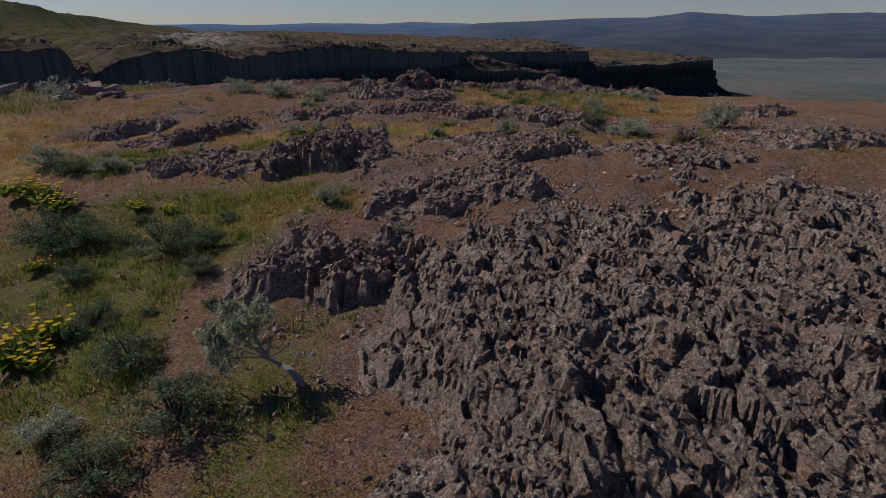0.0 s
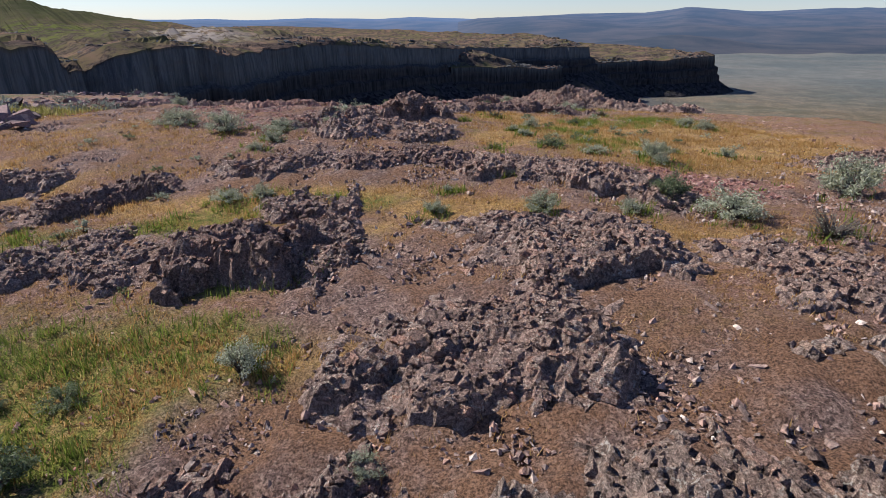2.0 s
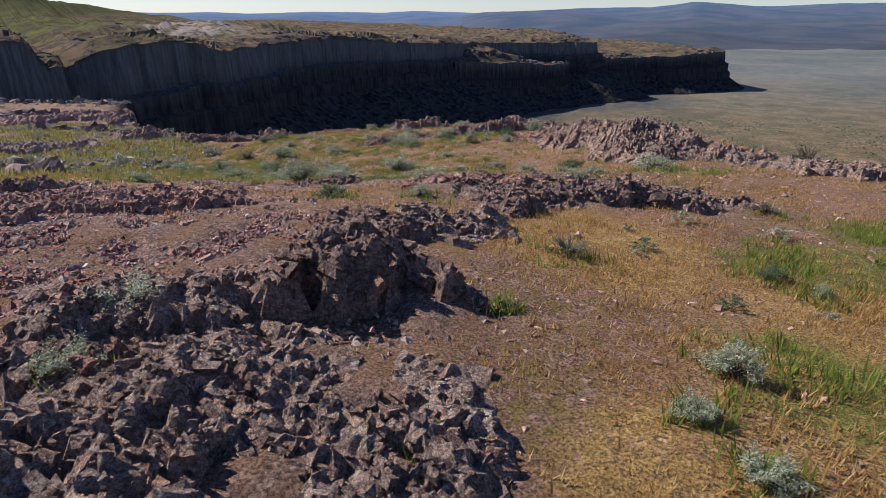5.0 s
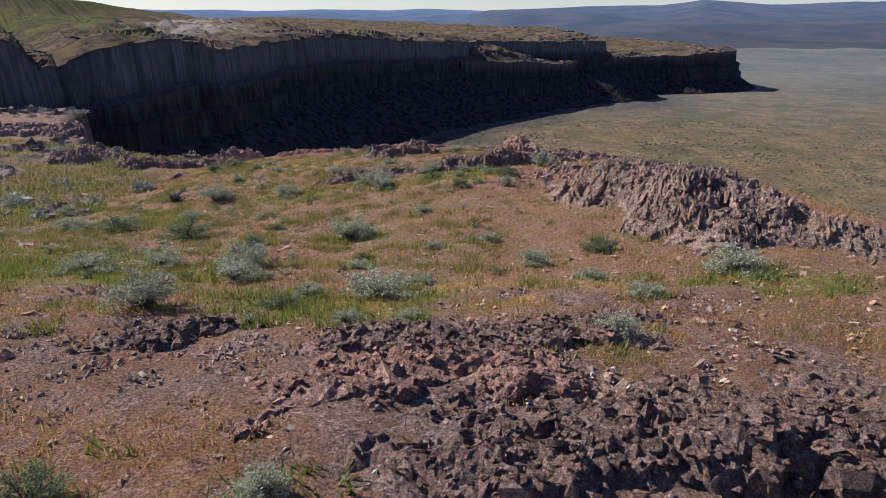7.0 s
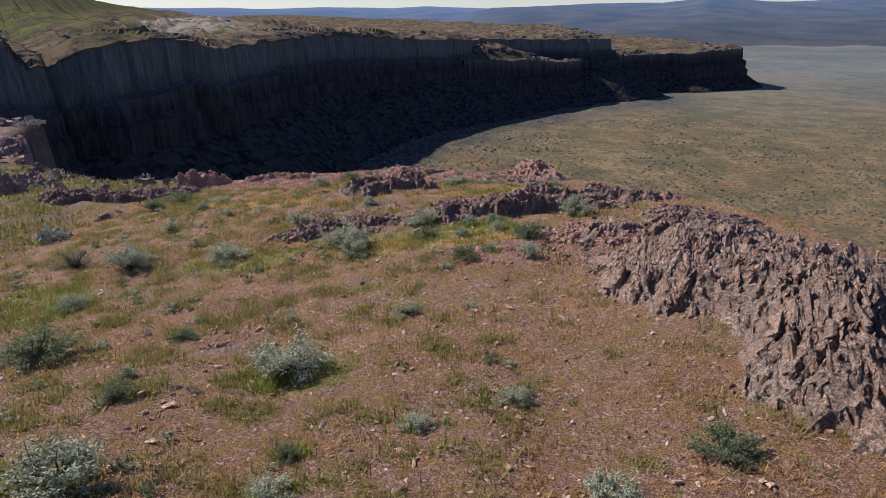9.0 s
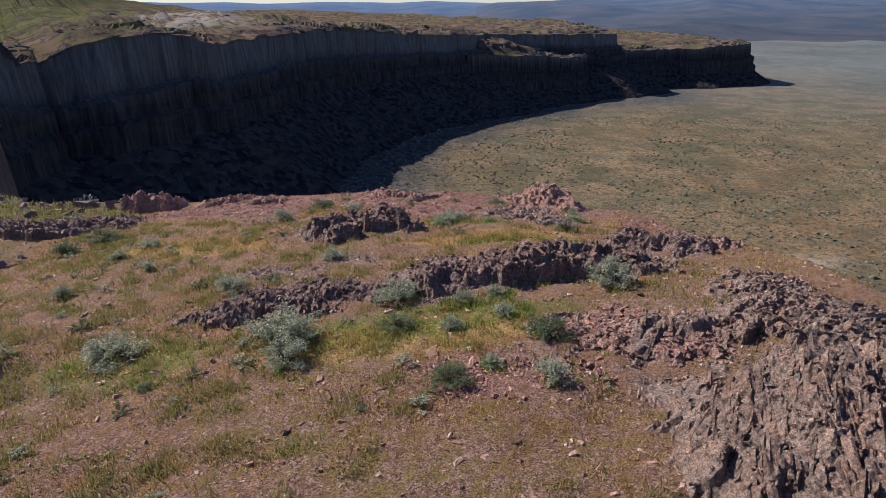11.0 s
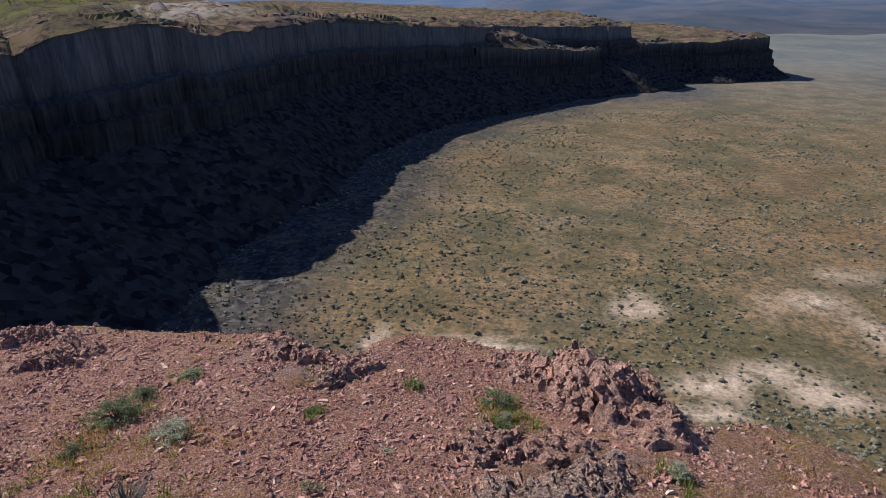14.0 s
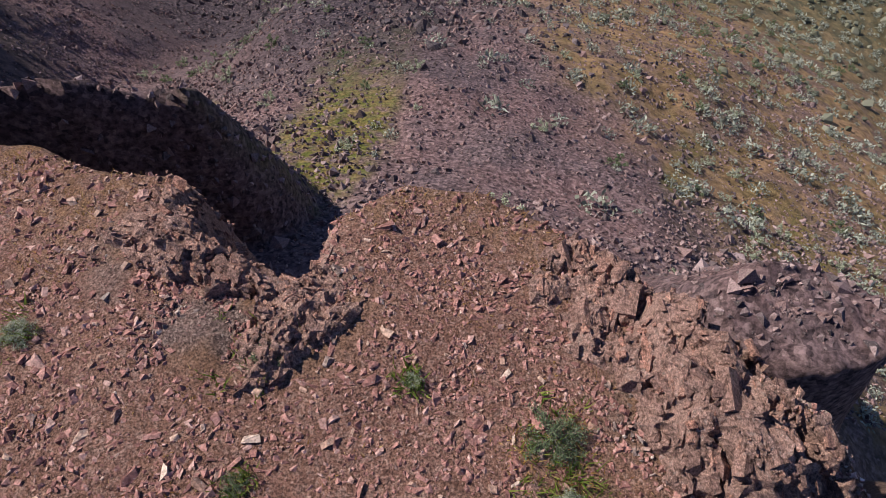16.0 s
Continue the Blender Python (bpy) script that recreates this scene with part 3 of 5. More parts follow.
# ---- the canyon wall and the lower tier beyond it ----
s = Shader("cliff_basalt", 1.0, 0.0)
cols = s.noise(0.8, 5, 0.7, s.stretched(1, 1, 0.07))
# bluish upper wall, near-black lower wall: skylight and shade painted as colour
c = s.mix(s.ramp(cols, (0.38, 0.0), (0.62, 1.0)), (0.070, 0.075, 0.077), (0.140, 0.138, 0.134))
c = s.mix(s.attr("lower_shade"), c, s.mix(s.ramp(cols, (0.38, 0.0), (0.62, 1.0)), (0.019, 0.019, 0.021), (0.055, 0.052, 0.052)))
c = s.mix(s.ramp(s.noise(0.12, 4, 0.6, s.stretched(0.4, 0.4, 3.0)), (0.50, 0.0), (0.66, 0.22)), c, (0.12, 0.085, 0.066))
top = s.mix(s.ramp(s.noise(0.045, 6, 0.6), (0.42, 0.0), (0.58, 1.0)), (0.088, 0.080, 0.042), (0.160, 0.106, 0.078))
top = s.mix(s.ramp(s.noise(0.02, 4, 0.6), (0.52, 0.0), (0.64, 0.5)), top, (0.120, 0.104, 0.056))
top = s.mix(s.attr("meadow"), top, s.mix(s.ramp(s.noise(0.03, 4, 0.6), (0.4, 0.0), (0.6, 1.0)), (0.098, 0.112, 0.032), (0.066, 0.074, 0.030)))
top = s.mix(s.attr("hill"), top, s.mix(s.ramp(s.noise(0.05, 6, 0.7), (0.4, 0.0), (0.6, 1.0)), (0.046, 0.052, 0.026), (0.066, 0.064, 0.036)))
rocky = s.maths("MULTIPLY", s.ramp(s.noise(0.085, 7, 0.75), (0.46, 0.0), (0.54, 0.9)), s.ramp(s.attr("hill"), (0.0, 1.0), (1.0, 0.15)))
top = s.mix(rocky, top, s.ramp(s.noise(0.5, 5, 0.75), (0.42, (0.022, 0.020, 0.022)), (0.60, (0.105, 0.080, 0.068))))
top = s.mix(s.maths("MULTIPLY", s.attr("white"), s.ramp(s.noise(0.16, 5, 0.7), (0.42, 0.0), (0.52, 1.0))), top, (0.42, 0.37, 0.33))
# talus foot nearly black, carrying the wall's shade in its colour
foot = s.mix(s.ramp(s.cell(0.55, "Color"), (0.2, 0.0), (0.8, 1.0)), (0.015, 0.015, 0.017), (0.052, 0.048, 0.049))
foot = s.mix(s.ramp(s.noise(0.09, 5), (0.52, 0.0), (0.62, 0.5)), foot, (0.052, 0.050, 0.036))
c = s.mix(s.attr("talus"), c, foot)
c = s.mix(s.attr("top"), c, top)
s.bumped(s.mix(s.attr("top"), cols, (0.5, 0.5, 0.5)), 0.8, 0.5)
s.bumped(s.noise(0.9, 5, 0.7), 0.7, 0.4)
CLIFF = s.done(c)


ledges = []


def mesa(name, rim, inland, reach, wall, lean, label, seed, hill=None):
    """A flat-topped block: its top runs inland from the rim, its wall falls in columns and ledges to a talus slope."""
    rim = np.array(rim, float)
    seg = np.hypot(*(rim[1:, :2] - rim[:-1, :2]).T)
    s_at = np.concatenate([[0], np.cumsum(seg)])
    u = np.arange(0, s_at[-1], 1.35)
    px, py, pz = (np.interp(u, s_at, rim[:, i]) for i in range(3))
    px, py = px + 9 * fbm(u / 24, u * 0 + 3, 3, seed), py + 9 * fbm(u / 24, u * 0 + 9, 3, seed + 1)
    k = np.ones(17) / 17
    tx, ty = np.convolve(np.gradient(px), k, "same"), np.convolve(np.gradient(py), k, "same")
    n = np.hypot(tx, ty) + 1e-6
    nx, ny = ty / n, -tx / n
    pz = pz + 1.6 * fbm(u / 11, u * 0, 3, seed + 2) + 0.8 * (vnoise(u / 3.5, u * 0, seed + 3) - 0.5)
    col = cells(u / 4.2, u * 0 + 0.5, seed + 4)[2]
    col2 = cells(u / 1.9, u * 0 + 0.5, seed + 5)[2]
    rows, tops, taluses, whites, meadows, slopes, shades = [], [], [], [], [], [], []
    for t in np.geomspace(1, 0.002, 44) * reach:
        x, y = px + inland[0] * t, py + inland[1] * t
        ledge = (step(0.02, 0.06, fbm(x / 30, y / 22, 4, seed + 7)) * 1.6 + step(0.05, 0.08, fbm(x / 17 + 40, y / 14, 4, seed + 6)) * 1.2) * min(1, t / 10)
        z = pz + ledge + 3.0 * fbm(x / 70, y / 70, 3, seed + 8) * min(1, t / 40)
        white = np.zeros(len(u))
        slope = np.zeros(len(u))
        meadow = np.zeros(len(u))
        if hill:
            z = z + bump(x, y, -470, 640, 165, 30) + bump(x, y, -128, 352, 40, 6.5) + bump(x, y, -90, 420, 60, 2.5)
            white = bump(x, y, -122, 336, 24, 0.6)
            meadow = np.clip(bump(x, y, -260, 430, 100, 1.3) + bump(x, y, -215, 300, 55, 1.0), 0, 1)
            slope = step(4.0, 9.0, bump(x, y, -470, 640, 165, 30))
        else:
            z = z + bump(x, y, 14, 466, 24, 8) * min(1, t / 8)
        rows.append(np.stack([x, y, z], 1))
        tops.append(np.full(len(u), 1.0)), taluses.append(np.zeros(len(u))), whites.append(white), meadows.append(meadow), slopes.append(slope), shades.append(np.zeros(len(u)))
    for j, f in enumerate(np.linspace(0, 1, 26)):
        z = pz + (wall - pz) * f
        out = lean * f + 1.8 * (col - 0.5) + 0.8 * (col2 - 0.5) + 1.6 * fbm(u / 5, z / 9, 3, seed + 9)
        out = out + 3.2 * step(0.45, 0.50, f + 0.12 * fbm(u / 18, u * 0, 2, seed + 10)) + 2.0 * step(0.74, 0.78, f + 0.1 * fbm(u / 12, u * 0, 2, seed + 11))
        rows.append(np.stack([px + nx * out, py + ny * out, z], 1))
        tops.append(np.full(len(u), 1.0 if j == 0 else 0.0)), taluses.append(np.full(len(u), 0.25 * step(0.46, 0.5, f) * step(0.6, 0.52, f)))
        whites.append(np.zeros(len(u))), meadows.append(np.zeros(len(u)))
        # painted shade deepens down the wall
        shades.append(step(*((0.26, 0.66) if hill else (-0.2, 0.35)), f + 0.12 * fbm(u / 18, u * 0, 2, seed + 10)))
    base = lean + 5.2
    for f in np.linspace(0.04, 1, 22):
        z = wall + (VALLEY - 4 - wall) * f
        fan = 0.9 + 0.2 * vnoise(u / 20, u * 0, seed + 12) + 0.18 * np.abs(fbm(u / 7, u * 0 + 5, 2, seed + 15))
        out = base + (wall - z) * 1.5 * fan + 1.6 * fbm(u / 3, z / 3, 3, seed + 13)
        rows.append(np.stack([px + nx * out, py + ny * out, z + 1.2 * fbm(u / 2.5, z / 2, 2, seed + 14)], 1))
        tops.append(np.zeros(len(u))), taluses.append(np.ones(len(u))), whites.append(np.zeros(len(u))), meadows.append(np.zeros(len(u))), shades.append(np.ones(len(u)))
    verts = np.stack(rows, 0).reshape(-1, 3)
    rng = np.random.default_rng(seed)
    spot = verts[rng.integers(12 * len(u), 40 * len(u), 3600)]
    spot = spot[fbm(spot[:, 0] / 30, spot[:, 1] / 30, 3, seed + 20) > 0.0]
    ledges.append(spot)
    me = mesh_from(name, verts, grid_faces(len(rows), len(u))[:, ::-1])
    layer(me, "top", np.stack(tops)), layer(me, "talus", np.stack(taluses)), layer(me, "white", np.stack(whites)), layer(me, "lower_shade", np.stack(shades)), layer(me, "meadow", np.stack(meadows)), layer(me, "hill", np.stack(slopes + [np.zeros(len(u))] * (len(rows) - len(slopes))))
    return thing(name, me, CLIFF, label, "cliff", kind="structure")


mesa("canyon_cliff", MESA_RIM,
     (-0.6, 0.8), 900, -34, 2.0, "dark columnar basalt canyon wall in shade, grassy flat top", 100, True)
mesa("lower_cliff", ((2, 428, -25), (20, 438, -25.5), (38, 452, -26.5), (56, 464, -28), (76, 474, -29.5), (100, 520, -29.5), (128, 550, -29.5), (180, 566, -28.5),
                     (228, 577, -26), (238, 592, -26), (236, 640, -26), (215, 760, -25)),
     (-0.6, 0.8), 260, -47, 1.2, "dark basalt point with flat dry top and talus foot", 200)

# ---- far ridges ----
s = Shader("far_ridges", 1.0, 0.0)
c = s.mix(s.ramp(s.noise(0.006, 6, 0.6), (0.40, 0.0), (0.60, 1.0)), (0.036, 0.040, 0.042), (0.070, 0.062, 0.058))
# blue glow rising with distance stands in for haze in the air
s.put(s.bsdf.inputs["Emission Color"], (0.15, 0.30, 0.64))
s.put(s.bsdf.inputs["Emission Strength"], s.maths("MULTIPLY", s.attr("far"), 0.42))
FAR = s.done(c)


def ridges(name, label, az0, az1, near, far, crest, seed, haze):
    az = np.linspace(az0, az1, 260)
    dist = np.linspace(0, 1, 36) ** 1.3
    A, T = np.meshgrid(az, dist, indexing="ij")
    dd = near + (far - near) * T
    top = np.interp(A, *crest) * far + 4 + VALLEY * 0
    x, y = A * dd, 35 + dd
    k = step(0.0, 1.0, T)
    z = VALLEY - 6 + (top - VALLEY + 6) * k + 60 * fbm(x / 420, y / 420, 5, seed) * np.sin(np.pi * np.clip(T, 0, 1)) * 0.9
    z = z + 16 * fbm(A * 14, A * 0, 4, seed + 3) * k
    z = z + bump(x, y, 550, 1530, 150, 22)
    me = mesh_from(name, np.stack([x, y, z], -1).reshape(-1, 3), grid_faces(len(az), len(dist))[:, ::-1], True)
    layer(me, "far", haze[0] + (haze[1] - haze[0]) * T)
    return thing(name, me, FAR, label, "hills", kind="structure")


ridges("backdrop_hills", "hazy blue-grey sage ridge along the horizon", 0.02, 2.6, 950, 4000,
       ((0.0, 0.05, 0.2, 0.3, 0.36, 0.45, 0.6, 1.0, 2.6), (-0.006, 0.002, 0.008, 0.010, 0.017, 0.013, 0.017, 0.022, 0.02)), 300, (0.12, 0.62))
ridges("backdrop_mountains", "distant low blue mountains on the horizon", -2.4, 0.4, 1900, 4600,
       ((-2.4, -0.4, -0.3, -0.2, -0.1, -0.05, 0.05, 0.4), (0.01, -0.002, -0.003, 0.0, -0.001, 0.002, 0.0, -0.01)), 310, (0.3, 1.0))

# ---- rock outcrops ----


def stones(name, x, y, size, tilt, mat, label, seed, flat=0.32, sink=0.25, z=None, parent=None):
    """Angular slabs lying on the ground, eight corners each."""
    rng = np.random.default_rng(seed)
    n = len(x)
    box = np.array([[i, j, k] for k in (-1, 1) for j in (-1, 1) for i in (-1, 1)], float)
    v = box[None] * rng.uniform(0.3, 1.1, (n, 8, 3)) + rng.normal(0, 0.14, (n, 8, 3))
    v[:, 4:, :2] = v[:, 4:, :2] * rng.uniform(0.45, 1.0, (n, 1, 1)) + rng.normal(0, 0.12, (n, 1, 2))
    v = v * (size[:, None] * np.stack([rng.uniform(0.6, 1.6, n), rng.uniform(0.35, 0.8, n), rng.uniform(0.5, 1.5, n) * flat], 1))[:, None] * 0.5
    a, b, c = rng.uniform(0, 6.28, n), rng.normal(0, 1, n) * tilt, rng.normal(0, 1, n) * tilt

    def turn(v, i, j, t):
        ct, st = np.cos(t)[:, None], np.sin(t)[:, None]
        p, q = v[:, :, i] * ct - v[:, :, j] * st, v[:, :, i] * st + v[:, :, j] * ct
        v[:, :, i], v[:, :, j] = p, q

    turn(v, 1, 2, b), turn(v, 0, 2, c), turn(v, 0, 1, a)
    z = land(x, y)[0] if z is None else z
    v = v + np.stack([x, y, z + size * flat * (0.5 - sink)], 1)[:, None]
    quad = np.array([[4, 5, 7, 6], [0, 1, 5, 4], [2, 6, 7, 3], [0, 4, 6, 2], [1, 3, 7, 5]])
    f = (np.arange(n)[:, None, None] * 8 + quad[None]).reshape(-1, 4)
    if parent:
        ob = part(name, mesh_from(name, v.reshape(-1, 3), f), mat, parent, label)
        ob["kind"] = "stuff"
        return ob
    return thing(name, mesh_from(name, v.reshape(-1, 3), f), mat, label, "stones", kind="stuff")


def sizes(n, seed, mid, spread, top):
    return np.minimum(np.random.default_rng(seed).lognormal(math.log(mid), spread, n), top)


def chips(name, x, y, size, mat, label, seed, flat=0.4, z=None, parent=None):
    """Small sharp splinters of rock, each a leaning point over four corners."""
    rng = np.random.default_rng(seed)
    n = len(x)
    a = rng.uniform(0, 6.28, n)[:, None] + np.arange(4)[None] * 1.571 + rng.uniform(-0.5, 0.5, (n, 4))
    r = size[:, None] * rng.uniform(0.25, 0.75, (n, 4))
    z = (land(x, y)[0] if z is None else z)[:, None] - 0.01
    low = np.stack([x[:, None] + np.cos(a) * r, y[:, None] + np.sin(a) * r, z + rng.uniform(-0.02, 0.15, (n, 4)) * size[:, None] * flat], -1)
    tip = np.stack([x + rng.uniform(-0.3, 0.3, n) * size, y + rng.uniform(-0.3, 0.3, n) * size, z[:, 0] + size * flat * rng.uniform(0.5, 1.5, n)], -1)
    v = np.concatenate([low, tip[:, None]], 1)
    f = (np.arange(n)[:, None, None] * 5 + np.array([[0, 1, 4], [1, 2, 4], [2, 3, 4], [3, 0, 4]])[None]).reshape(-1, 3)
    if parent:
        ob = part(name, mesh_from(name, v.reshape(-1, 3), f), mat, parent, label)
        ob["kind"] = "stuff"
        return ob
    return thing(name, mesh_from(name, v.reshape(-1, 3), f), mat, label, "stones", kind="stuff")


def plates(name, x, y, z, size, strike, tip, mat, seed, parent, slim=0.36, spread=14, long=1.0, pitch=0.0):
    """Angular plates of rock that stand in one bedding: all lean by tip degrees about the strike, give or take."""
    rng = np.random.default_rng(seed)
    n = len(x)
    box = np.array([[i, j, k] for k in (-1, 1) for j in (-1, 1) for i in (-1, 1)], float)
    v = box[None] * rng.uniform(0.55, 1.05, (n, 8, 3)) + rng.normal(0, 0.10, (n, 8, 3))
    v[:, 4:, :2] = v[:, 4:, :2] * rng.uniform(0.55, 1.0, (n, 1, 1)) + rng.normal(0, 0.12, (n, 1, 2))
    v = v * (size[:, None] * np.stack([rng.uniform(0.9, 2.0, n) * long, rng.uniform(0.5, 1.1, n), rng.uniform(0.6, 1.4, n) * slim], 1))[:, None] * 0.5
    turns = (rng.normal(pitch, spread * 0.8, n), rng.normal(tip, spread, n), strike + rng.normal(0, spread, n))
    for (i, j), t in zip(((0, 2), (1, 2), (0, 1)), turns):
        ct, st = np.cos(np.radians(t))[:, None], np.sin(np.radians(t))[:, None]
        p, q = v[:, :, i] * ct - v[:, :, j] * st, v[:, :, i] * st + v[:, :, j] * ct
        v[:, :, i], v[:, :, j] = p, q
    v = v + np.stack([x, y, z], 1)[:, None]
    quad = np.array([[4, 5, 7, 6], [0, 1, 5, 4], [2, 6, 7, 3], [0, 4, 6, 2], [1, 3, 7, 5], [0, 2, 3, 1]])
    me = mesh_from(name, v.reshape(-1, 3), (np.arange(n)[:, None, None] * 8 + quad[None]).reshape(-1, 4))
    layer(me, "plate", np.ones(n * 8))
    ob = part(name, me, mat, parent, "angular rock plates")
    ob["kind"] = "stuff"
    return ob


def block_mesh(seed):
    """An angular lump, about 1 m across."""
    rng = random.Random(seed)
    bm = bmesh.new()
    for _ in range(13):
        v = Vector((rng.uniform(-1, 1), rng.uniform(-1, 1), rng.uniform(-1, 1)))
        bm.verts.new(v / max(abs(c) for c in v) * 0.5 * rng.uniform(0.75, 1.05))
    bmesh.ops.convex_hull(bm, input=bm.verts[:])
    bmesh.ops.delete(bm, geom=[v for v in bm.verts if not v.link_faces], context="VERTS")
    me = bpy.data.meshes.new("block")
    bm.to_mesh(me)
    bm.free()
    return me


BLOCK_SETS = {m.name: [block_mesh(i) for i in range(7)] for m in (ROCK, ROCK_DARK, ROCK_PINK, ROCK_WARM, ROCK_RIDGE)}


def outcrop(cx, cy, length, width, height, turn=0, seed=1, dip=0.5, cell=0.28, stretch=1.0, lean=0, mat=None, label="", res=0.064, name="rock_outcrop", splinter=0.5, scale=1, deep=0.22, tail=1.25, run=0.0, rough=1.0, tip=-38, plated=1.0, long=1.0, pitch=0.0, chunk=1.0):
    """A ledge of broken bedrock: a steep, stepped front, and a rough top that falls back into the ground behind it."""
    if scale == 1:
        height *= 0.86 if run else 0.66
        width *= 1.0 if run else 1.25
    nu, nv = int(length * 1.3 / res), int(width * (tail + 0.8) / res)
    u, v = np.meshgrid(np.linspace(-0.65, 0.65, nu) * length, np.linspace(-0.8, tail, nv) * width, indexing="ij")
    u, v = u.ravel(), v.ravel()
    c, s = math.cos(radians(turn)), math.sin(radians(turn))
    x, y = cx + u * c - v * s, cy + u * s + v * c
    wu, wv = u + 0.9 * cell * fbm(u / cell, v / cell, 3, seed), v + 0.9 * cell * fbm(u / cell + 9, v / cell, 3, seed + 1)
    lc, ls = math.cos(radians(lean)), math.sin(radians(lean))
    a, b = (wu * lc + wv * ls) / cell, (-wu * ls + wv * lc) / (cell * stretch)
    f1, f2, r1, ox, oy = cells(a, b, seed + 2)
    g1, g2, r2, px, py = cells(a * 2.7, b * 2.3, seed + 3)
    h1, h2, r3, qx, qy = cells(a * 6.1, b * 5.2, seed + 4)
    bend = (0.55 if run else 1.1) * width * fbm(u / (0.16 * length + 0.2), v / (width + 0.3), 4, seed + 5)
    d = v + 0.36 * width + bend + 0.8 * cell * (r1 - 0.5) + 0.15 * cell * (r2 - 0.5)
    ends = step(1.12, 0.45, np.abs(2 * u / length) + 1.3 * fbm(u / (0.2 * length + 0.2), v / (0.5 * width + 0.2), 3, seed + 8))
    second = (0.32 + 0.5 * fbm(u / 0.9 / scale, v * 0, 2, seed + 11)) * width
    steep = run or (0.16 * scale + 1.1 * height * step(-0.05, 0.2, fbm(u / 1.3 / scale + 7, v * 0, 2, seed + 16)))
    rise = 0.6 * step(0, steep, d) + 0.4 * step(0, steep, d - second)
    fall = np.clip(1 - d / (tail * width) + 0.35 * fbm(u / 0.7 / scale, v / 0.7 / scale, 3, seed + 9), 0, 1) ** max(0.4 + dip, 0.35)
    env = np.minimum(ends * step(0, steep, d) * np.minimum(fall * 3, 1), 1)
    shape = height * ends * rise * fall * (0.95 + 0.8 * fbm(u / 0.8 / scale, v / 0.6 / scale, 3, seed + 6))
    ledge = (0.30 + 0.30 * fbm(u / 0.9 / scale, v / 0.9 / scale, 2, seed + 7)) * cell
    k = shape / ledge + 0.9 * (r1 - 0.5) + 0.7 * (r2 - 0.5)
    shape = 0.45 * shape + 0.55 * ledge * np.maximum(np.floor(k) + step(0.6, 0.98, k - np.floor(k)), 0)
    tilt = ((r1 * 7.3 % 1 - 0.5) * ox + (r1 * 13.7 % 1 - 0.5) * oy) * cell * splinter * 0.85
    tilt = tilt + ((r2 * 7.3 % 1 - 0.5) * px + (r2 * 13.7 % 1 - 0.5) * py) * cell * 0.42
    small = min(cell, 0.32 * scale)
    fine = rough * small * (0.14 * (r2 - 0.5) + 0.14 * (r3 - 0.5) + 0.20 * ((r3 * 9.1 % 1) - 0.5) * qx)
    fine = fine + small * 0.5 * (0.2 - np.abs(fbm(a * 1.3, b * 1.3, 4, seed + 12))) + rough * small * 0.22 * fbm(a * 4, b * 4, 3, seed + 13)
    seam = np.abs(fbm(a * 0.55 + 3, b * 0.5, 3, seed + 14))
    gap = step(0.10, 0.20, fbm(u / (1.1 * scale), v / (1.1 * scale), 2, seed + 15) + 0.15)
    crack = deep * cell * 1.6 * step(0.030, 0.008, seam) * gap + 0.35 * deep * cell * step(0.07, 0.0, f2 - f1)
    ground_z, past = land(x, y)
    z = ground_z + shape + np.minimum(env * 1.6, 1) * (tilt + fine - crack) - (1 - np.minimum(env * 8, 1)) * 0.16
    faces = grid_faces(nu, nv)
    if scale == 1:
        faces = faces[(past[faces] < 0.55).all(1)]
        env = env * (past < 0.4)
    left, again = np.unique(faces, return_inverse=True)
    me = mesh_from(name, np.stack([x, y, z], 1)[left], again.reshape(-1, 4))
    ob = thing(name, me, mat or ROCK, label or "broken purple-grey basalt outcrop among dry grass", "rock outcrop", "rock outcrops on the bench")
    rng = random.Random(seed)
    if scale == 1 and res < 0.08:
        loose = np.random.default_rng(seed)
        area = length * width
        for name_of, count, mid, top, grain in (("fractured_rock", min(4200, 150 * area * plated), 0.068 * chunk, 0.21 * chunk, True), ("loose_rubble", min(2600, 95 * area), 0.046, 0.10, False)):
            i = loose.choice(len(u), int(count), p=(env + 1e-6) / (env + 1e-6).sum())
            wide = sizes(len(i), seed, mid, 0.5, top)
            plates(name_of, x[i] + loose.normal(0, 0.02, len(i)), y[i] + loose.normal(0, 0.02, len(i)), z[i] - (0.22 if grain else 0.0) * wide, wide,
                   turn + lean + 90, tip, mat or ROCK, seed + len(i), ob, 0.36 / long ** 0.5 + 0.14, (17 if long == 1 else 7) if grain else 40, long if grain else 1.0, pitch)
    spots = np.flatnonzero((env > 0.3) & (d < 0.9 * width))
    for _ in range(min(22, int(6 + 3.0 * length * width)) if scale == 1 and len(spots) else 0):
        i = spots[rng.randrange(len(spots))]
        w = cell * rng.uniform(0.2, 0.42)
        blk = part("block", rng.choice(BLOCK_SETS[(mat or ROCK).name]), mat or ROCK, ob)
        blk.matrix_basis = pose(x[i], y[i], z[i] + 0.02 * w, rng.gauss(0, 16), rng.gauss(0, 16), rng.uniform(0, 360)) @ Matrix.Diagonal((w, w * rng.uniform(0.5, 0.9), w * rng.uniform(0.3, 0.6), 1))
    return ob


DARK = "dark jagged basalt outcrop with shaded face"
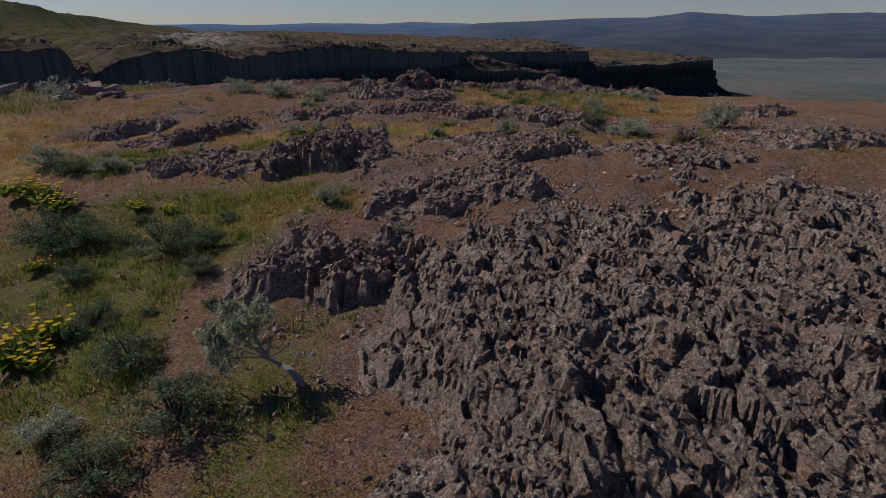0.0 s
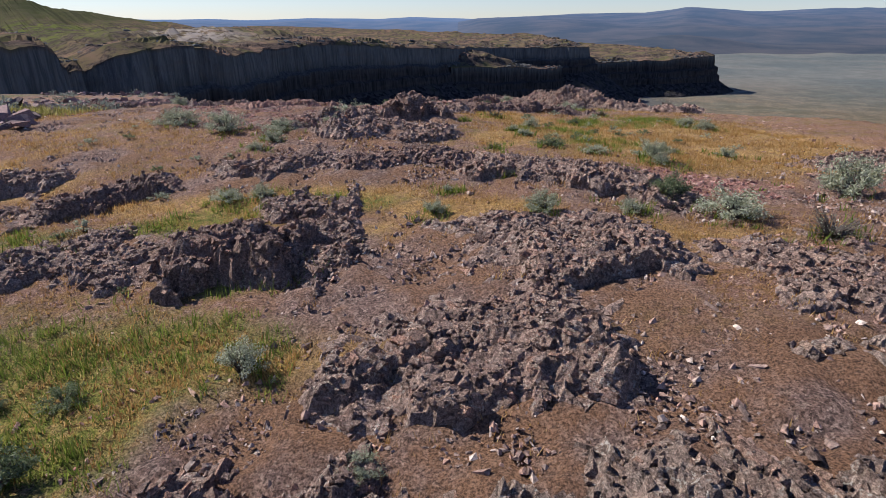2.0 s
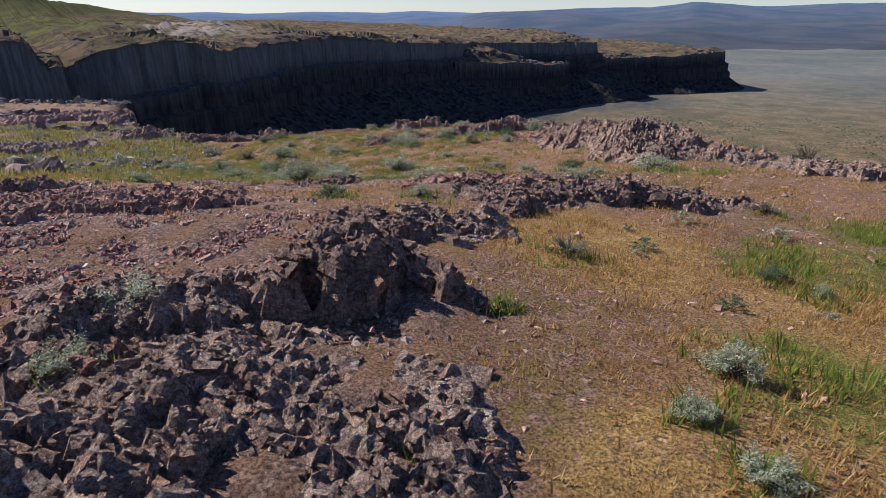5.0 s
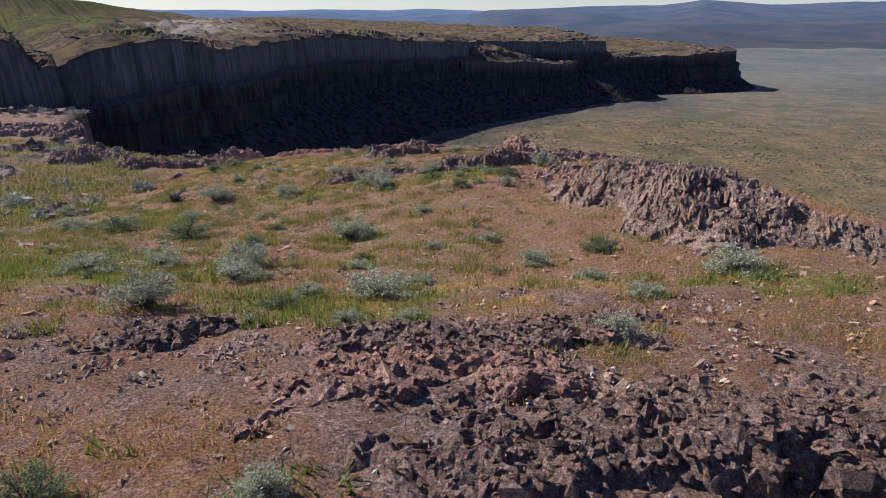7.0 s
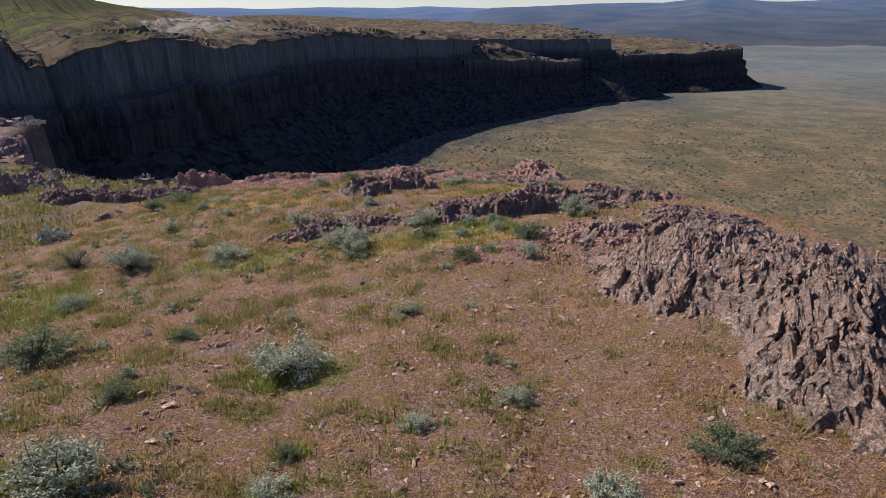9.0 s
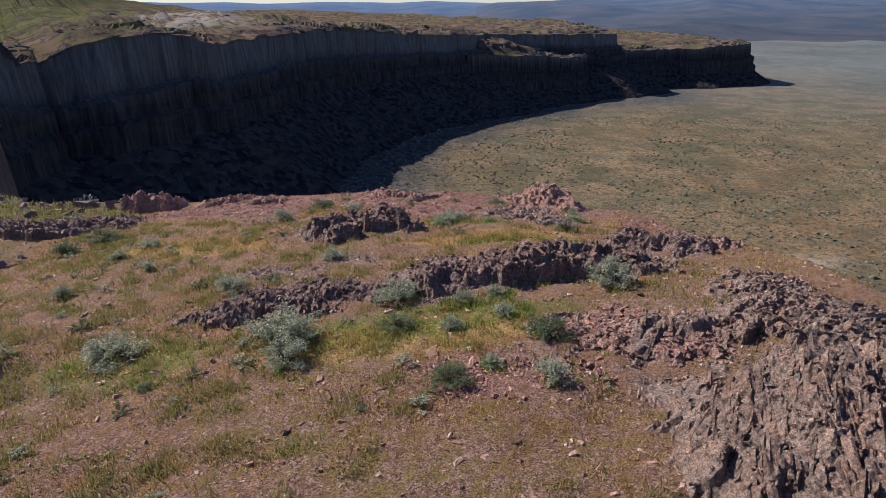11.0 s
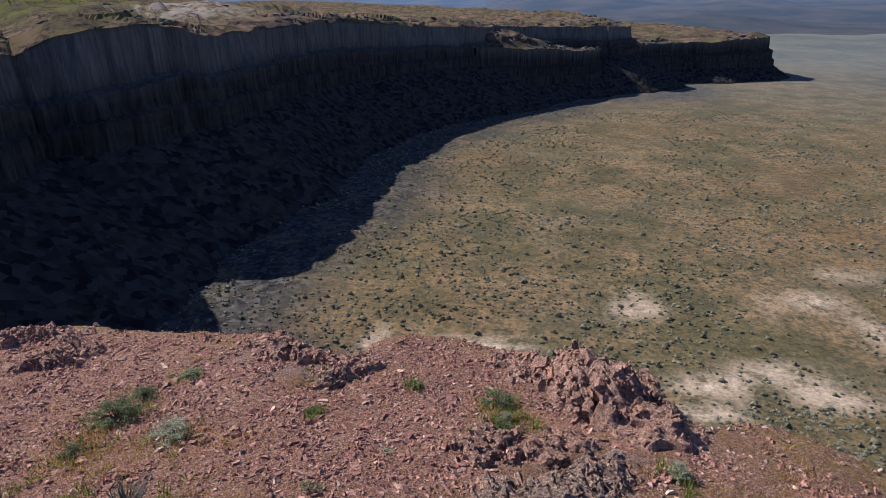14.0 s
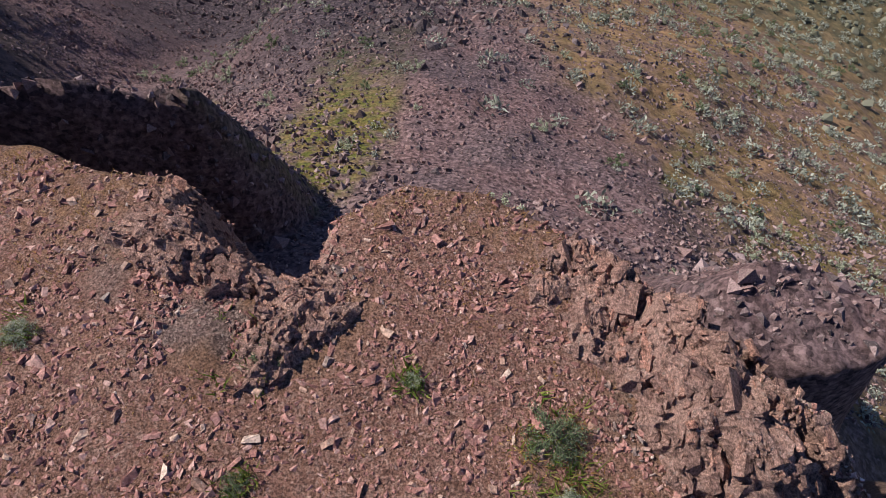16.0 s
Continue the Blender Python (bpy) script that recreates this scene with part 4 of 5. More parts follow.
# the first rocky shoulder and the ledges behind it
outcrop(3.3, 10.2, 10.2, 4.9, 0.55, 8, 1, 0.1, 0.42, 2.6, 8, ROCK_WARM, "broad splintered purple-grey basalt shoulder with pale lichen", 0.045, splinter=0.9, deep=1.0, tail=1.2, run=0.8, tip=-60)
outcrop(-1.75, 13.0, 2.3, 1.7, 0.95, -4, 2, 0.5, 0.34, 2.2, 5, ROCK, "upright broken basalt knob with dark hollow", rough=0.8, run=0.5, deep=0.6)
outcrop(0.4, 15.2, 3.0, 1.7, 0.55, -5, 3, 0.5, 0.36, 1.4, 60, ROCK, DARK, rough=0.7, run=0.6)
outcrop(-2.9, 17.8, 2.3, 1.4, 1.0, 12, 4, 0.4, 0.5, 1.2, 30, ROCK_DARK, DARK, rough=0.6, run=0.3)
outcrop(-1.5, 17.9, 1.3, 2.4, 0.36, 10, 5, 0.5, 0.24, 2.0, 75, ROCK, "sloping fluted basalt slab beside dry grass")
outcrop(-5.4, 18.3, 2.2, 1.2, 0.40, -4, 6, 0.7, 0.22, 2.2, 80, ROCK, "low pale fluted basalt slab in grass")
outcrop(-6.2, 20.7, 3.5, 0.8, 0.52, 33, 7, 0.6, 0.26, 1.3, 40, ROCK_DARK, "long low dark basalt ledge in dry grass")
outcrop(-8.4, 21.6, 2.4, 1.0, 0.55, 25, 8, 0.5, 0.28, 1.2, 30)
outcrop(-3.3, 21.7, 2.5, 0.8, 0.58, 4, 9, 0.6, 0.25, 1.5, 80, ROCK, "jagged row of grey basalt teeth above grass")
outcrop(-0.9, 22.0, 2.4, 0.9, 0.46, 4, 10, 0.6, 0.24, 1.4, 70, ROCK_DARK, DARK)
outcrop(1.5, 17.3, 3.4, 1.5, 0.55, -9, 11, 0.6, 0.24, 1.4, 60)
outcrop(4.6, 16.4, 2.6, 1.2, 0.38, -6, 12, 0.6, 0.26, 1.3, 50)
outcrop(8.4, 22.2, 3.0, 1.4, 0.60, 6, 13, 0.5, 0.30, 1.2, 60)
outcrop(7.6, 17.6, 2.8, 1.3, 0.45, 0, 14, 0.5, 0.28, 1.2, 50)
outcrop(0.9, 21.3, 2.6, 1.0, 0.50, -20, 71, 0.5, 0.26, 1.3, 40, ROCK, "broken grey ledge in a stony band")
outcrop(2.5, 20.1, 2.8, 1.1, 0.55, -38, 72, 0.5, 0.28, 1.3, 40, ROCK, "broken reddish-grey slabs along a stony band")
outcrop(-2.4, 19.75, 1.3, 0.7, 0.36, 12, 15, 0.6, 0.24, 1.2, 60)
# the crest
outcrop(-2.0, 25.0, 2.6, 1.2, 0.48, 30, 16, 0.5, 0.28, 1.2, 40, ROCK, "low broken reddish-grey ledge in rubble")
outcrop(-0.5, 24.6, 2.0, 1.2, 0.34, 15, 17, 0.5, 0.26, 1.1, 40, ROCK, "low broken slabs beside dry grass")
outcrop(-3.4, 25.4, 2.2, 0.9, 0.34, 20, 73, 0.5, 0.28, 1.2, 40, ROCK_PINK, "low reddish slabs in rubble")
outcrop(-1.0, 27.15, 2.2, 1.1, 0.95, 18, 18, 0.5, 0.6, 1.2, 20, ROCK_DARK, "large basalt block with smooth shaded front face", rough=0.4, run=0.25)
outcrop(-2.3, 26.5, 2.4, 1.0, 0.60, 24, 19, 0.4, 0.34, 1.2, 30, ROCK, "broken basalt ledge with dark overhung foot")
outcrop(0.1, 29.3, 1.5, 0.9, 0.66, 8, 20, 0.4, 0.34, 1.3, 60, ROCK, "cracked basalt blocks at the crest beside sagebrush")
outcrop(-1.1, 28.9, 1.5, 0.8, 0.50, 20, 21, 0.5, 0.3, 1.2, 40, ROCK_DARK, DARK)
outcrop(3.0, 32.2, 4.8, 1.3, 0.58, 22, 22, 0.5, 0.34, 1.2, 50, ROCK_DARK, "ledge of dark basalt blocks with shaded hollows")
outcrop(-4.6, 30.6, 3.4, 1.6, 0.34, 30, 23, 0.6, 0.26, 1.2, 40, ROCK_PINK, "low reddish broken ledge on stony slope")
outcrop(-7.6, 31.6, 2.4, 1.2, 0.45, 20, 24, 0.6, 0.28, 1.2, 40)
outcrop(9.6, 37.0, 2.2, 1.2, 0.75, -30, 25, 0.4, 0.32, 1.2, 60)
outcrop(-2.4, 34.6, 1.9, 0.7, 0.50, 27, 26, 0.6, 0.3, 1.2, 30, ROCK_DARK, DARK)
outcrop(1.4, 34.5, 3.8, 0.9, 0.36, 7, 27, 0.6, 0.26, 1.2, 50, ROCK_DARK, "low dark basalt ledge in reddish rubble")
outcrop(0.6, 33.2, 3.0, 1.0, 0.30, 10, 28, 0.6, 0.26, 1.2, 50, ROCK_PINK, "reddish broken ledge of angular slabs")
# the slanted ridge and the ledge past the open slope
outcrop(5.35, 43.1, 10.0, 4.4, 1.5, -74, 29, 0.15, 0.36, 3.6, 28, ROCK_RIDGE, "high ridge of slanting splintered basalt plates", 0.045, splinter=0.5, deep=0.3, tail=1.0, run=1.5, rough=0.25, tip=-50, plated=0.9, long=2.4, pitch=30)
outcrop(-2.0, 50.2, 4.2, 1.0, 0.50, 9, 31, 0.5, 0.26, 0.5, 10, ROCK_DARK, "low layered dark basalt ledge beside grass")
outcrop(2.3, 51.45, 6.4, 1.3, 1.05, 12, 32, 0.4, 0.36, 0.9, 20, ROCK_DARK, "high dark basalt ledge with shaded hollows")
outcrop(6.2, 48.2, 2.6, 2.4, 0.4, -20, 33, 0.3, 0.3, 1.6, -30, ROCK_RIDGE, "reddish rubble ridge falling to the slope")
outcrop(3.6, 47.9, 2.8, 1.4, 0.2, 0, 34, 0.4, 0.22, 1.2, 40, ROCK_PINK, "low reddish broken slabs in dry grass")
outcrop(-1.5, 55.6, 3.2, 2.2, 0.85, 30, 35, 0.4, 0.55, 0.45, 10, ROCK_DARK, "layered dark basalt hump on red scree", rough=0.6, run=0.35)
outcrop(2.9, 57.3, 3.0, 1.6, 0.5, -24, 36, 0.5, 0.26, 1.2, 50)
outcrop(5.7, 53.6, 1.9, 1.2, 1.3, -15, 37, 0.3, 0.34, 1.3, 60, ROCK_DARK, "upright dark basalt blocks at the rim")
outcrop(4.8, 52.2, 1.6, 0.7, 0.34, -16, 38, 0.5, 0.26, 1.2, 40)
outcrop(7.4, 55.4, 2.0, 1.2, 0.5, -40, 39, 0.5, 0.3, 1.2, 40, ROCK_PINK, "weathered reddish blocks along the rim")
outcrop(-13.4, 58.3, 7.0, 1.8, 0.8, 17, 40, 0.5, 0.4, 1.2, 40, ROCK_DARK, "long grey basalt ledge above the canyon", 0.07)
outcrop(-18.6, 60.5, 5.0, 3.2, 1.3, 38, 41, 0.4, 0.5, 1.3, 40, ROCK_DARK, "stacked grey basalt ledges above the canyon", 0.09)
outcrop(-25.0, 69.0, 8.0, 3.0, 0.9, 30, 42, 0.5, 0.5, 1.2, 40, ROCK_DARK, "reddish ledge at the canyon edge", 0.1)
outcrop(-29.0, 67.0, 12, 2.4, 0.9, 28, 61, 0.5, 0.5, 1.2, 40, ROCK_PINK, "reddish stony ledge on the far bench", 0.12)
outcrop(-21.0, 53.0, 7, 2.4, 0.7, 22, 62, 0.5, 0.5, 1.2, 40, ROCK, "grey ledge across the grassy bench", 0.1)
outcrop(-12.0, 33.5, 4, 1.4, 0.6, 25, 63, 0.5, 0.3, 1.2, 40, ROCK)
outcrop(-11.3, 63.9, 2.2, 1.2, 1.05, 4, 43, 0.1, 0.7, 1.0, 10, ROCK_PINK, "pale pink boulder-like block at the rim", rough=0.4, run=0.25, plated=0.5)
outcrop(-8.2, 63.9, 2.6, 1.0, 0.45, 4, 44, 0.4, 0.34, 1.2, 40, ROCK_PINK, "pinkish broken ledge at the rim")
# the rim over the drop
outcrop(4.35, 61.2, 2.8, 1.2, 1.5, 122, 45, 0.3, 0.48, 1.8, 60, ROCK_PINK, "tilted slabs and dark blocks on the cliff edge", rough=0.5, run=0.3, deep=0.35, plated=0.5, chunk=1.4)
outcrop(2.9, 62.0, 2.2, 1.3, 0.36, -30, 46, 0.3, 0.46, 1.6, 30, ROCK_PINK, "pinkish tilted slabs along the cliff edge", rough=0.5, run=0.4, plated=0.8, chunk=1.5)
outcrop(-1.2, 62.3, 2.6, 1.0, 0.36, -12, 47, -0.5, 0.26, 2.4, 70, ROCK_PINK, "jagged fins of reddish rock over the drop")
outcrop(-0.45, 61.6, 0.9, 0.8, 0.42, -35, 48, 0.2, 0.3, 1.4, 40, ROCK_PINK, "dark broken block beside a shrub on scree")
outcrop(2.05, 59.2, 0.95, 0.7, 0.34, -15, 49, 0.3, 0.3, 1.4, 40, ROCK_PINK, "broken rock beak rising from red scree")
outcrop(3.25, 59.2, 1.3, 0.7, 0.30, 5, 50, 0.4, 0.3, 1.2, 40, ROCK_PINK, "low pinkish broken slabs in scree")
outcrop(-6.4, 62.6, 1.6, 0.8, 0.45, 20, 51, 0.5, 0.3, 1.2, 40, ROCK_PINK, "pinkish broken ledge at the rim")

# the butte on the lower tier
outcrop(140, 600, 26, 14, 14, 10, 60, 0.2, 3.2, 1.2, 40, CLIFF, "small dark rocky butte on flat tier", 0.6, "rocky_butte", 0.7, 12)

# ---- loose stones ----


def scatter(n, seed, x0, x1, y0, y1, weight):
    rng = np.random.default_rng(seed)
    x, y = rng.uniform(x0, x1, n), rng.uniform(y0, y1, n)
    keep = rng.uniform(0, 1, n) < weight(x, y)
    return x[keep], y[keep]


def on_bench(x, y):
    return (outside(x, y, RIM) < -0.05) * 1.0


x, y = scatter(230000, 13, -12, 10, 8, 64.5, lambda x, y: on_bench(x, y) * stony(x, y) * 0.8)
chips("rubble_chips", x, y, sizes(len(x), 14, 0.038, 0.5, 0.11), STONE_GREY, "sharp purple-grey basalt splinters among outcrops", 15, 0.5)
x, y = scatter(400000, 16, -12, 10, 18, 64.5, lambda x, y: on_bench(x, y) * zone(x, y, *SCREE) * (1 - 0.7 * zone(x, y, *GREEN)) * 0.75)
chips("scree_chips", x, y, sizes(len(x), 17, 0.046, 0.45, 0.13), STONE_PINK, "pinkish splinters of scree on red soil", 18, 0.38)
x, y = scatter(60000, 19, -13, 11, 8, 64.5, lambda x, y: on_bench(x, y) * (1 - stony(x, y)) * step(-0.15, 0.1, fbm(x / 1.2, y / 1.2, 3, 78)))
chips("soil_chips", x, y, sizes(len(x), 26, 0.034, 0.4, 0.09), STONE_PINK, "small reddish stone chips in dry soil", 27, 0.28)
x, y = scatter(85000, 1, -12, 10, 8, 64.5, lambda x, y: on_bench(x, y) * stony(x, y) * 0.8)
stones("rubble_stones", x, y, sizes(len(x), 2, 0.046, 0.5, 0.14), 0.5, STONE_GREY, "angular purple-grey basalt rubble among outcrops", 3, 0.42)
x, y = scatter(130000, 4, -12, 10, 18, 64.5, lambda x, y: on_bench(x, y) * zone(x, y, *SCREE) * (1 - 0.7 * zone(x, y, *GREEN)) * 0.75)
stones("scree_slabs", x, y, sizes(len(x), 5, 0.062, 0.45, 0.17), 0.28, STONE_PINK, "flat pinkish slabs of scree on red soil", 6, 0.26)
x, y = scatter(30000, 7, -13, 11, 8, 64.5, lambda x, y: on_bench(x, y) * (1 - stony(x, y)) * np.where(y > 33, 0.95, 0.3))
stones("scattered_pebbles", x, y, sizes(len(x), 8, 0.052, 0.5, 0.17), 0.3, STONE_TAN, "scattered small stones on grassy soil", 9, 0.35)
x, y = scatter(100000, 10, -34, 32, 64, 116, lambda x, y: step(1.5, 5, outside(x, y, RIM)) * step(75, 40, outside(x, y, RIM)) * (0.35 + 0.65 * step(0.0, 0.12, fbm(x / 12, y / 12, 3, 70))))
chips("talus_stones", x, y, sizes(len(x), 11, 0.135, 0.5, 0.6), STONE_DARK, "dark broken talus below the cliff", 12, 0.6)

x, y = scatter(26000, 46, -60, 12, 84, 150, lambda x, y: step(20, 30, outside(x, y, RIM)) * step(75, 45, outside(x, y, RIM)) * step(14, -8, x + 8 * fbm(x / 12, y / 12, 3, 71)))
chips("far_talus_stones", x, y, sizes(len(x), 47, 0.32, 0.5, 1.1), STONE_BLACK, "dark boulders strewn at the foot of the talus", 48, 0.4)

# ---- grass ----


def grass(name, x, y, tall, mat, label, seed, per=11, spread=0.06, thick=0.0075):
    """Tufts of single-bladed grass."""
    rng = np.random.default_rng(seed)
    n = len(x) * per
    h = np.repeat(tall * rng.uniform(0.6, 1.3, len(x)), per) * rng.uniform(0.5, 1.15, n)
    bx, by = np.repeat(x, per) + rng.normal(0, spread, n), np.repeat(y, per) + rng.normal(0, spread, n)
    a = rng.uniform(0, 6.28, n)
    lean = rng.uniform(0.1, 1.05, n) * h
    w = thick * rng.uniform(0.6, 1.4, n)
    bz = land(bx, by)[0] - 0.02
    dx, dy = np.cos(a), np.sin(a)
    p = np.stack([bx - dy * w, by + dx * w, bz], 1)
    q = np.stack([bx + dy * w, by - dx * w, bz], 1)
    r = np.stack([bx + dx * lean, by + dy * lean, bz + h], 1)
    me = mesh_from(name, np.stack([p, q, r], 1).reshape(-1, 3), np.arange(n * 3).reshape(-1, 3))
    return thing(name, me, mat, label, "grass", kind="stuff")


def clear(x, y):
    return on_bench(x, y) * (1 - zone(x, y, *TRACK)) * (1 - 0.85 * stony(x, y)) * (1 - 0.85 * zone(x, y, *SCREE))


x, y = scatter(78000, 20, -13, 10, 8, 64, lambda x, y: clear(x, y) * step(-0.16, 0.10, fbm(x / 0.9, y / 0.9, 4, 80)))
grass("dry_grass", x, y, 0.085, DRY_GRASS, "short dry orange-brown cheatgrass on the bench", 21, 7, 0.07, 0.0085)
x, y = scatter(80000, 22, -12, 10, 8, 64, lambda x, y: on_bench(x, y) * (1 - 0.9 * stony(x, y)) * zone(x, y, *GOLD) * step(-0.12, 0.12, fbm(x / 0.8, y / 0.8, 4, 81)))
grass("golden_grass", x, y, 0.10, GOLD_GRASS, "golden dry bunchgrass in patches", 23, 10, 0.07, 0.007)
x, y = scatter(70000, 24, -13, 10, 8, 64, lambda x, y: on_bench(x, y) * (1 - 0.8 * stony(x, y)) * zone(x, y, *GREEN) * (1 - zone(x, y, *TRACK)) * step(-0.10, 0.12, fbm(x / 0.7, y / 0.7, 4, 82)))
grass("green_grass", x, y, 0.16, GREEN_GRASS, "fresh yellow-green grass patches around the shrubs", 25)

# ---- shrubs ----


def tube(path, radii, sides=4):
    """The corners and faces of a tapering twig."""
    v, f = [], []
    for i, (p, r) in enumerate(zip(path, radii)):
        for k in range(sides):
            a = 2 * math.pi * k / sides
            v.append((p[0] + r * math.cos(a), p[1] + r * math.sin(a), p[2]))
        if i:
            o = (i - 1) * sides
            f += [(o + k, o + (k + 1) % sides, o + sides + (k + 1) % sides, o + sides + k) for k in range(sides)]
    return v, f


def shrub(seed, leaf_mat, stems=16, leaves=1300, leaf=0.042, forks=2, name="sagebrush", label="", height=0.72):
    """One shrub about 1 m across: forking stems and, unless it is bare, clumps of small leaves on them."""
    rng = np.random.default_rng(seed)
    root = tagged(new(name), label, "shrub", "shrubs on the bench")
    verts, faces, ends = [], [], []
    for i in range(stems):
        a = 2 * math.pi * i / stems + rng.uniform(-0.3, 0.3)
        out = 0.48 * math.sqrt(rng.uniform(0.02, 1))
        tip = np.array((math.cos(a) * out, math.sin(a) * out, height * (1.02 - 3.4 * out ** 2) * rng.uniform(0.72, 1.08)))
        for fork in range(forks):
            t2 = tip + rng.normal(0, 0.075, 3) * (1 if fork else 0)
            t2[2] = max(t2[2], 0.1)
            pts = [np.array((0, 0, -0.06)) + (t2 - np.array((0, 0, -0.06))) * k + np.array((*rng.normal(0, 0.018, 2), 0.05 * math.sin(3.1 * k))) for k in (0, 0.3, 0.62, 1)]
            v, f = tube(pts, (0.016, 0.011, 0.007, 0.003), 3)
            o = len(verts)
            verts += v
            faces += [tuple(o + k for k in q) for q in f]
            ends += [pts[2], pts[3], (pts[2] + pts[3]) / 2]
    part("branchwork", mesh_from("branchwork", np.array(verts), np.array(faces)), TWIG, root, "grey woody stems")["kind"] = "stuff"
    if leaves:
        ends = np.array(ends)
        c = ends[rng.integers(0, len(ends), leaves)] + rng.normal(0, 0.042, (leaves, 3))
        c[:, 2] = np.maximum(c[:, 2], 0.03)
        d = rng.normal(0, 1, (leaves, 3)) + np.array((0, 0, 0.9))
        d /= np.linalg.norm(d, axis=1)[:, None]
        e = np.cross(d, rng.normal(0, 1, (leaves, 3)))
        e /= np.linalg.norm(e, axis=1)[:, None]
        ln, wd = leaf * rng.uniform(0.7, 1.5, leaves)[:, None], leaf * 0.42 * rng.uniform(0.7, 1.4, leaves)[:, None]
        q = np.stack([c - d * ln * 0.5, c + e * wd * 0.5, c + d * ln * 0.6, c - e * wd * 0.5], 1)
        part("foliage", mesh_from("foliage", q.reshape(-1, 3), np.arange(leaves * 4).reshape(-1, 4)), leaf_mat, root)["kind"] = "stuff"
    return root


SAGE = [shrub(i, SAGE_LEAF, 20 + i, 2800, 0.045, label="silvery grey-green sagebrush on dry stony ground", height=0.62 + 0.05 * i) for i in range(4)]
DARKER = [shrub(20 + i, GREEN_LEAF, 20, 2800, 0.043, label="dark grey-green rounded shrub in grass", name="green_shrub", height=0.62) for i in range(3)]
BARE = [shrub(40 + i, SAGE_LEAF, 20, 160, 0.03, 5, "dry_shrub", "dry grey leafless shrub with thin twigs", 0.6) for i in range(2)]
TUFT = [shrub(60 + i, (SAGE_LEAF, GREEN_LEAF, SAGE_LEAF)[i], 7, 330, 0.088, 1, ("small_sagebrush", "small_green_shrub", "small_sagebrush")[i],
              ("small silvery sagebrush tuft on stony ground", "small grey-green shrub tuft in dry grass", "small silvery sagebrush tuft on stony ground")[i], 0.6) for i in range(3)]


def petals(c, r, n, rng, tip=0.0):
    """A ring of narrow petals or leaves round c."""
    q = []
    for i in range(n):
        a = 2 * math.pi * i / n + rng.uniform(-0.2, 0.2)
        d, e = np.array((math.cos(a), math.sin(a), tip)), np.array((-math.sin(a), math.cos(a), 0)) * 0.28
        q.append([c, c + (d * 0.55 + e) * r, c + d * r * rng.uniform(0.85, 1.1), c + (d * 0.55 - e) * r])
    return q


def balsamroot(x, y, w, seed):
    """A clump of broad grey-green leaves under yellow daisy heads."""
    rng = np.random.default_rng(seed)
    root = tagged(new("flowering_plant"), "yellow-flowered clump with broad green leaves in grass", "wildflower", "yellow flowers")
    leaves, heads, stalks, faces = [], [], [], []
    for _ in range(9):
        c = np.array((*rng.normal(0, 0.17, 2), 0.02))
        leaves += petals(c, 0.24, 7, rng, rng.uniform(0.5, 1.3))
    for _ in range(22):
        c = np.array((*rng.normal(0, 0.22, 2), rng.uniform(0.24, 0.42)))
        heads += petals(c, 0.055, 9, rng, rng.uniform(-0.1, 0.5))
        v, f = tube([np.array((c[0] * 0.5, c[1] * 0.5, -0.03)), c], (0.006, 0.004), 3)
        faces += [tuple(len(stalks) + k for k in q) for q in f]
        stalks += v
    part("leaves", mesh_from("leaves", np.array(leaves).reshape(-1, 3), np.arange(len(leaves) * 4).reshape(-1, 4)), GREEN_GRASS, root, "broad yellow-green leaves")["kind"] = "stuff"
    part("flower_heads", mesh_from("flower_heads", np.array(heads).reshape(-1, 3), np.arange(len(heads) * 4).reshape(-1, 4)), YELLOW, root, "bright yellow petals")["kind"] = "stuff"
    part("stalks", mesh_from("stalks", np.array(stalks), np.array(faces)), GREEN_GRASS, root)["kind"] = "stuff"
    root.matrix_world = pose(x, y, place(x, y), 0, 0, seed * 70) @ Matrix.Diagonal((w, w, w, 1))


for i, (x, y, w) in enumerate(((-5.3, 12.35, 0.9), (-5.7, 12.0, 0.8), (-5.1, 11.7, 0.7), (-8.0, 16.9, 1.0), (-7.4, 16.5, 0.8), (-8.6, 17.2, 0.9), (-5.9, 16.4, 0.5), (-5.2, 16.2, 0.45), (-6.6, 14.3, 0.5))):
    balsamroot(x, y, w, i + 1)


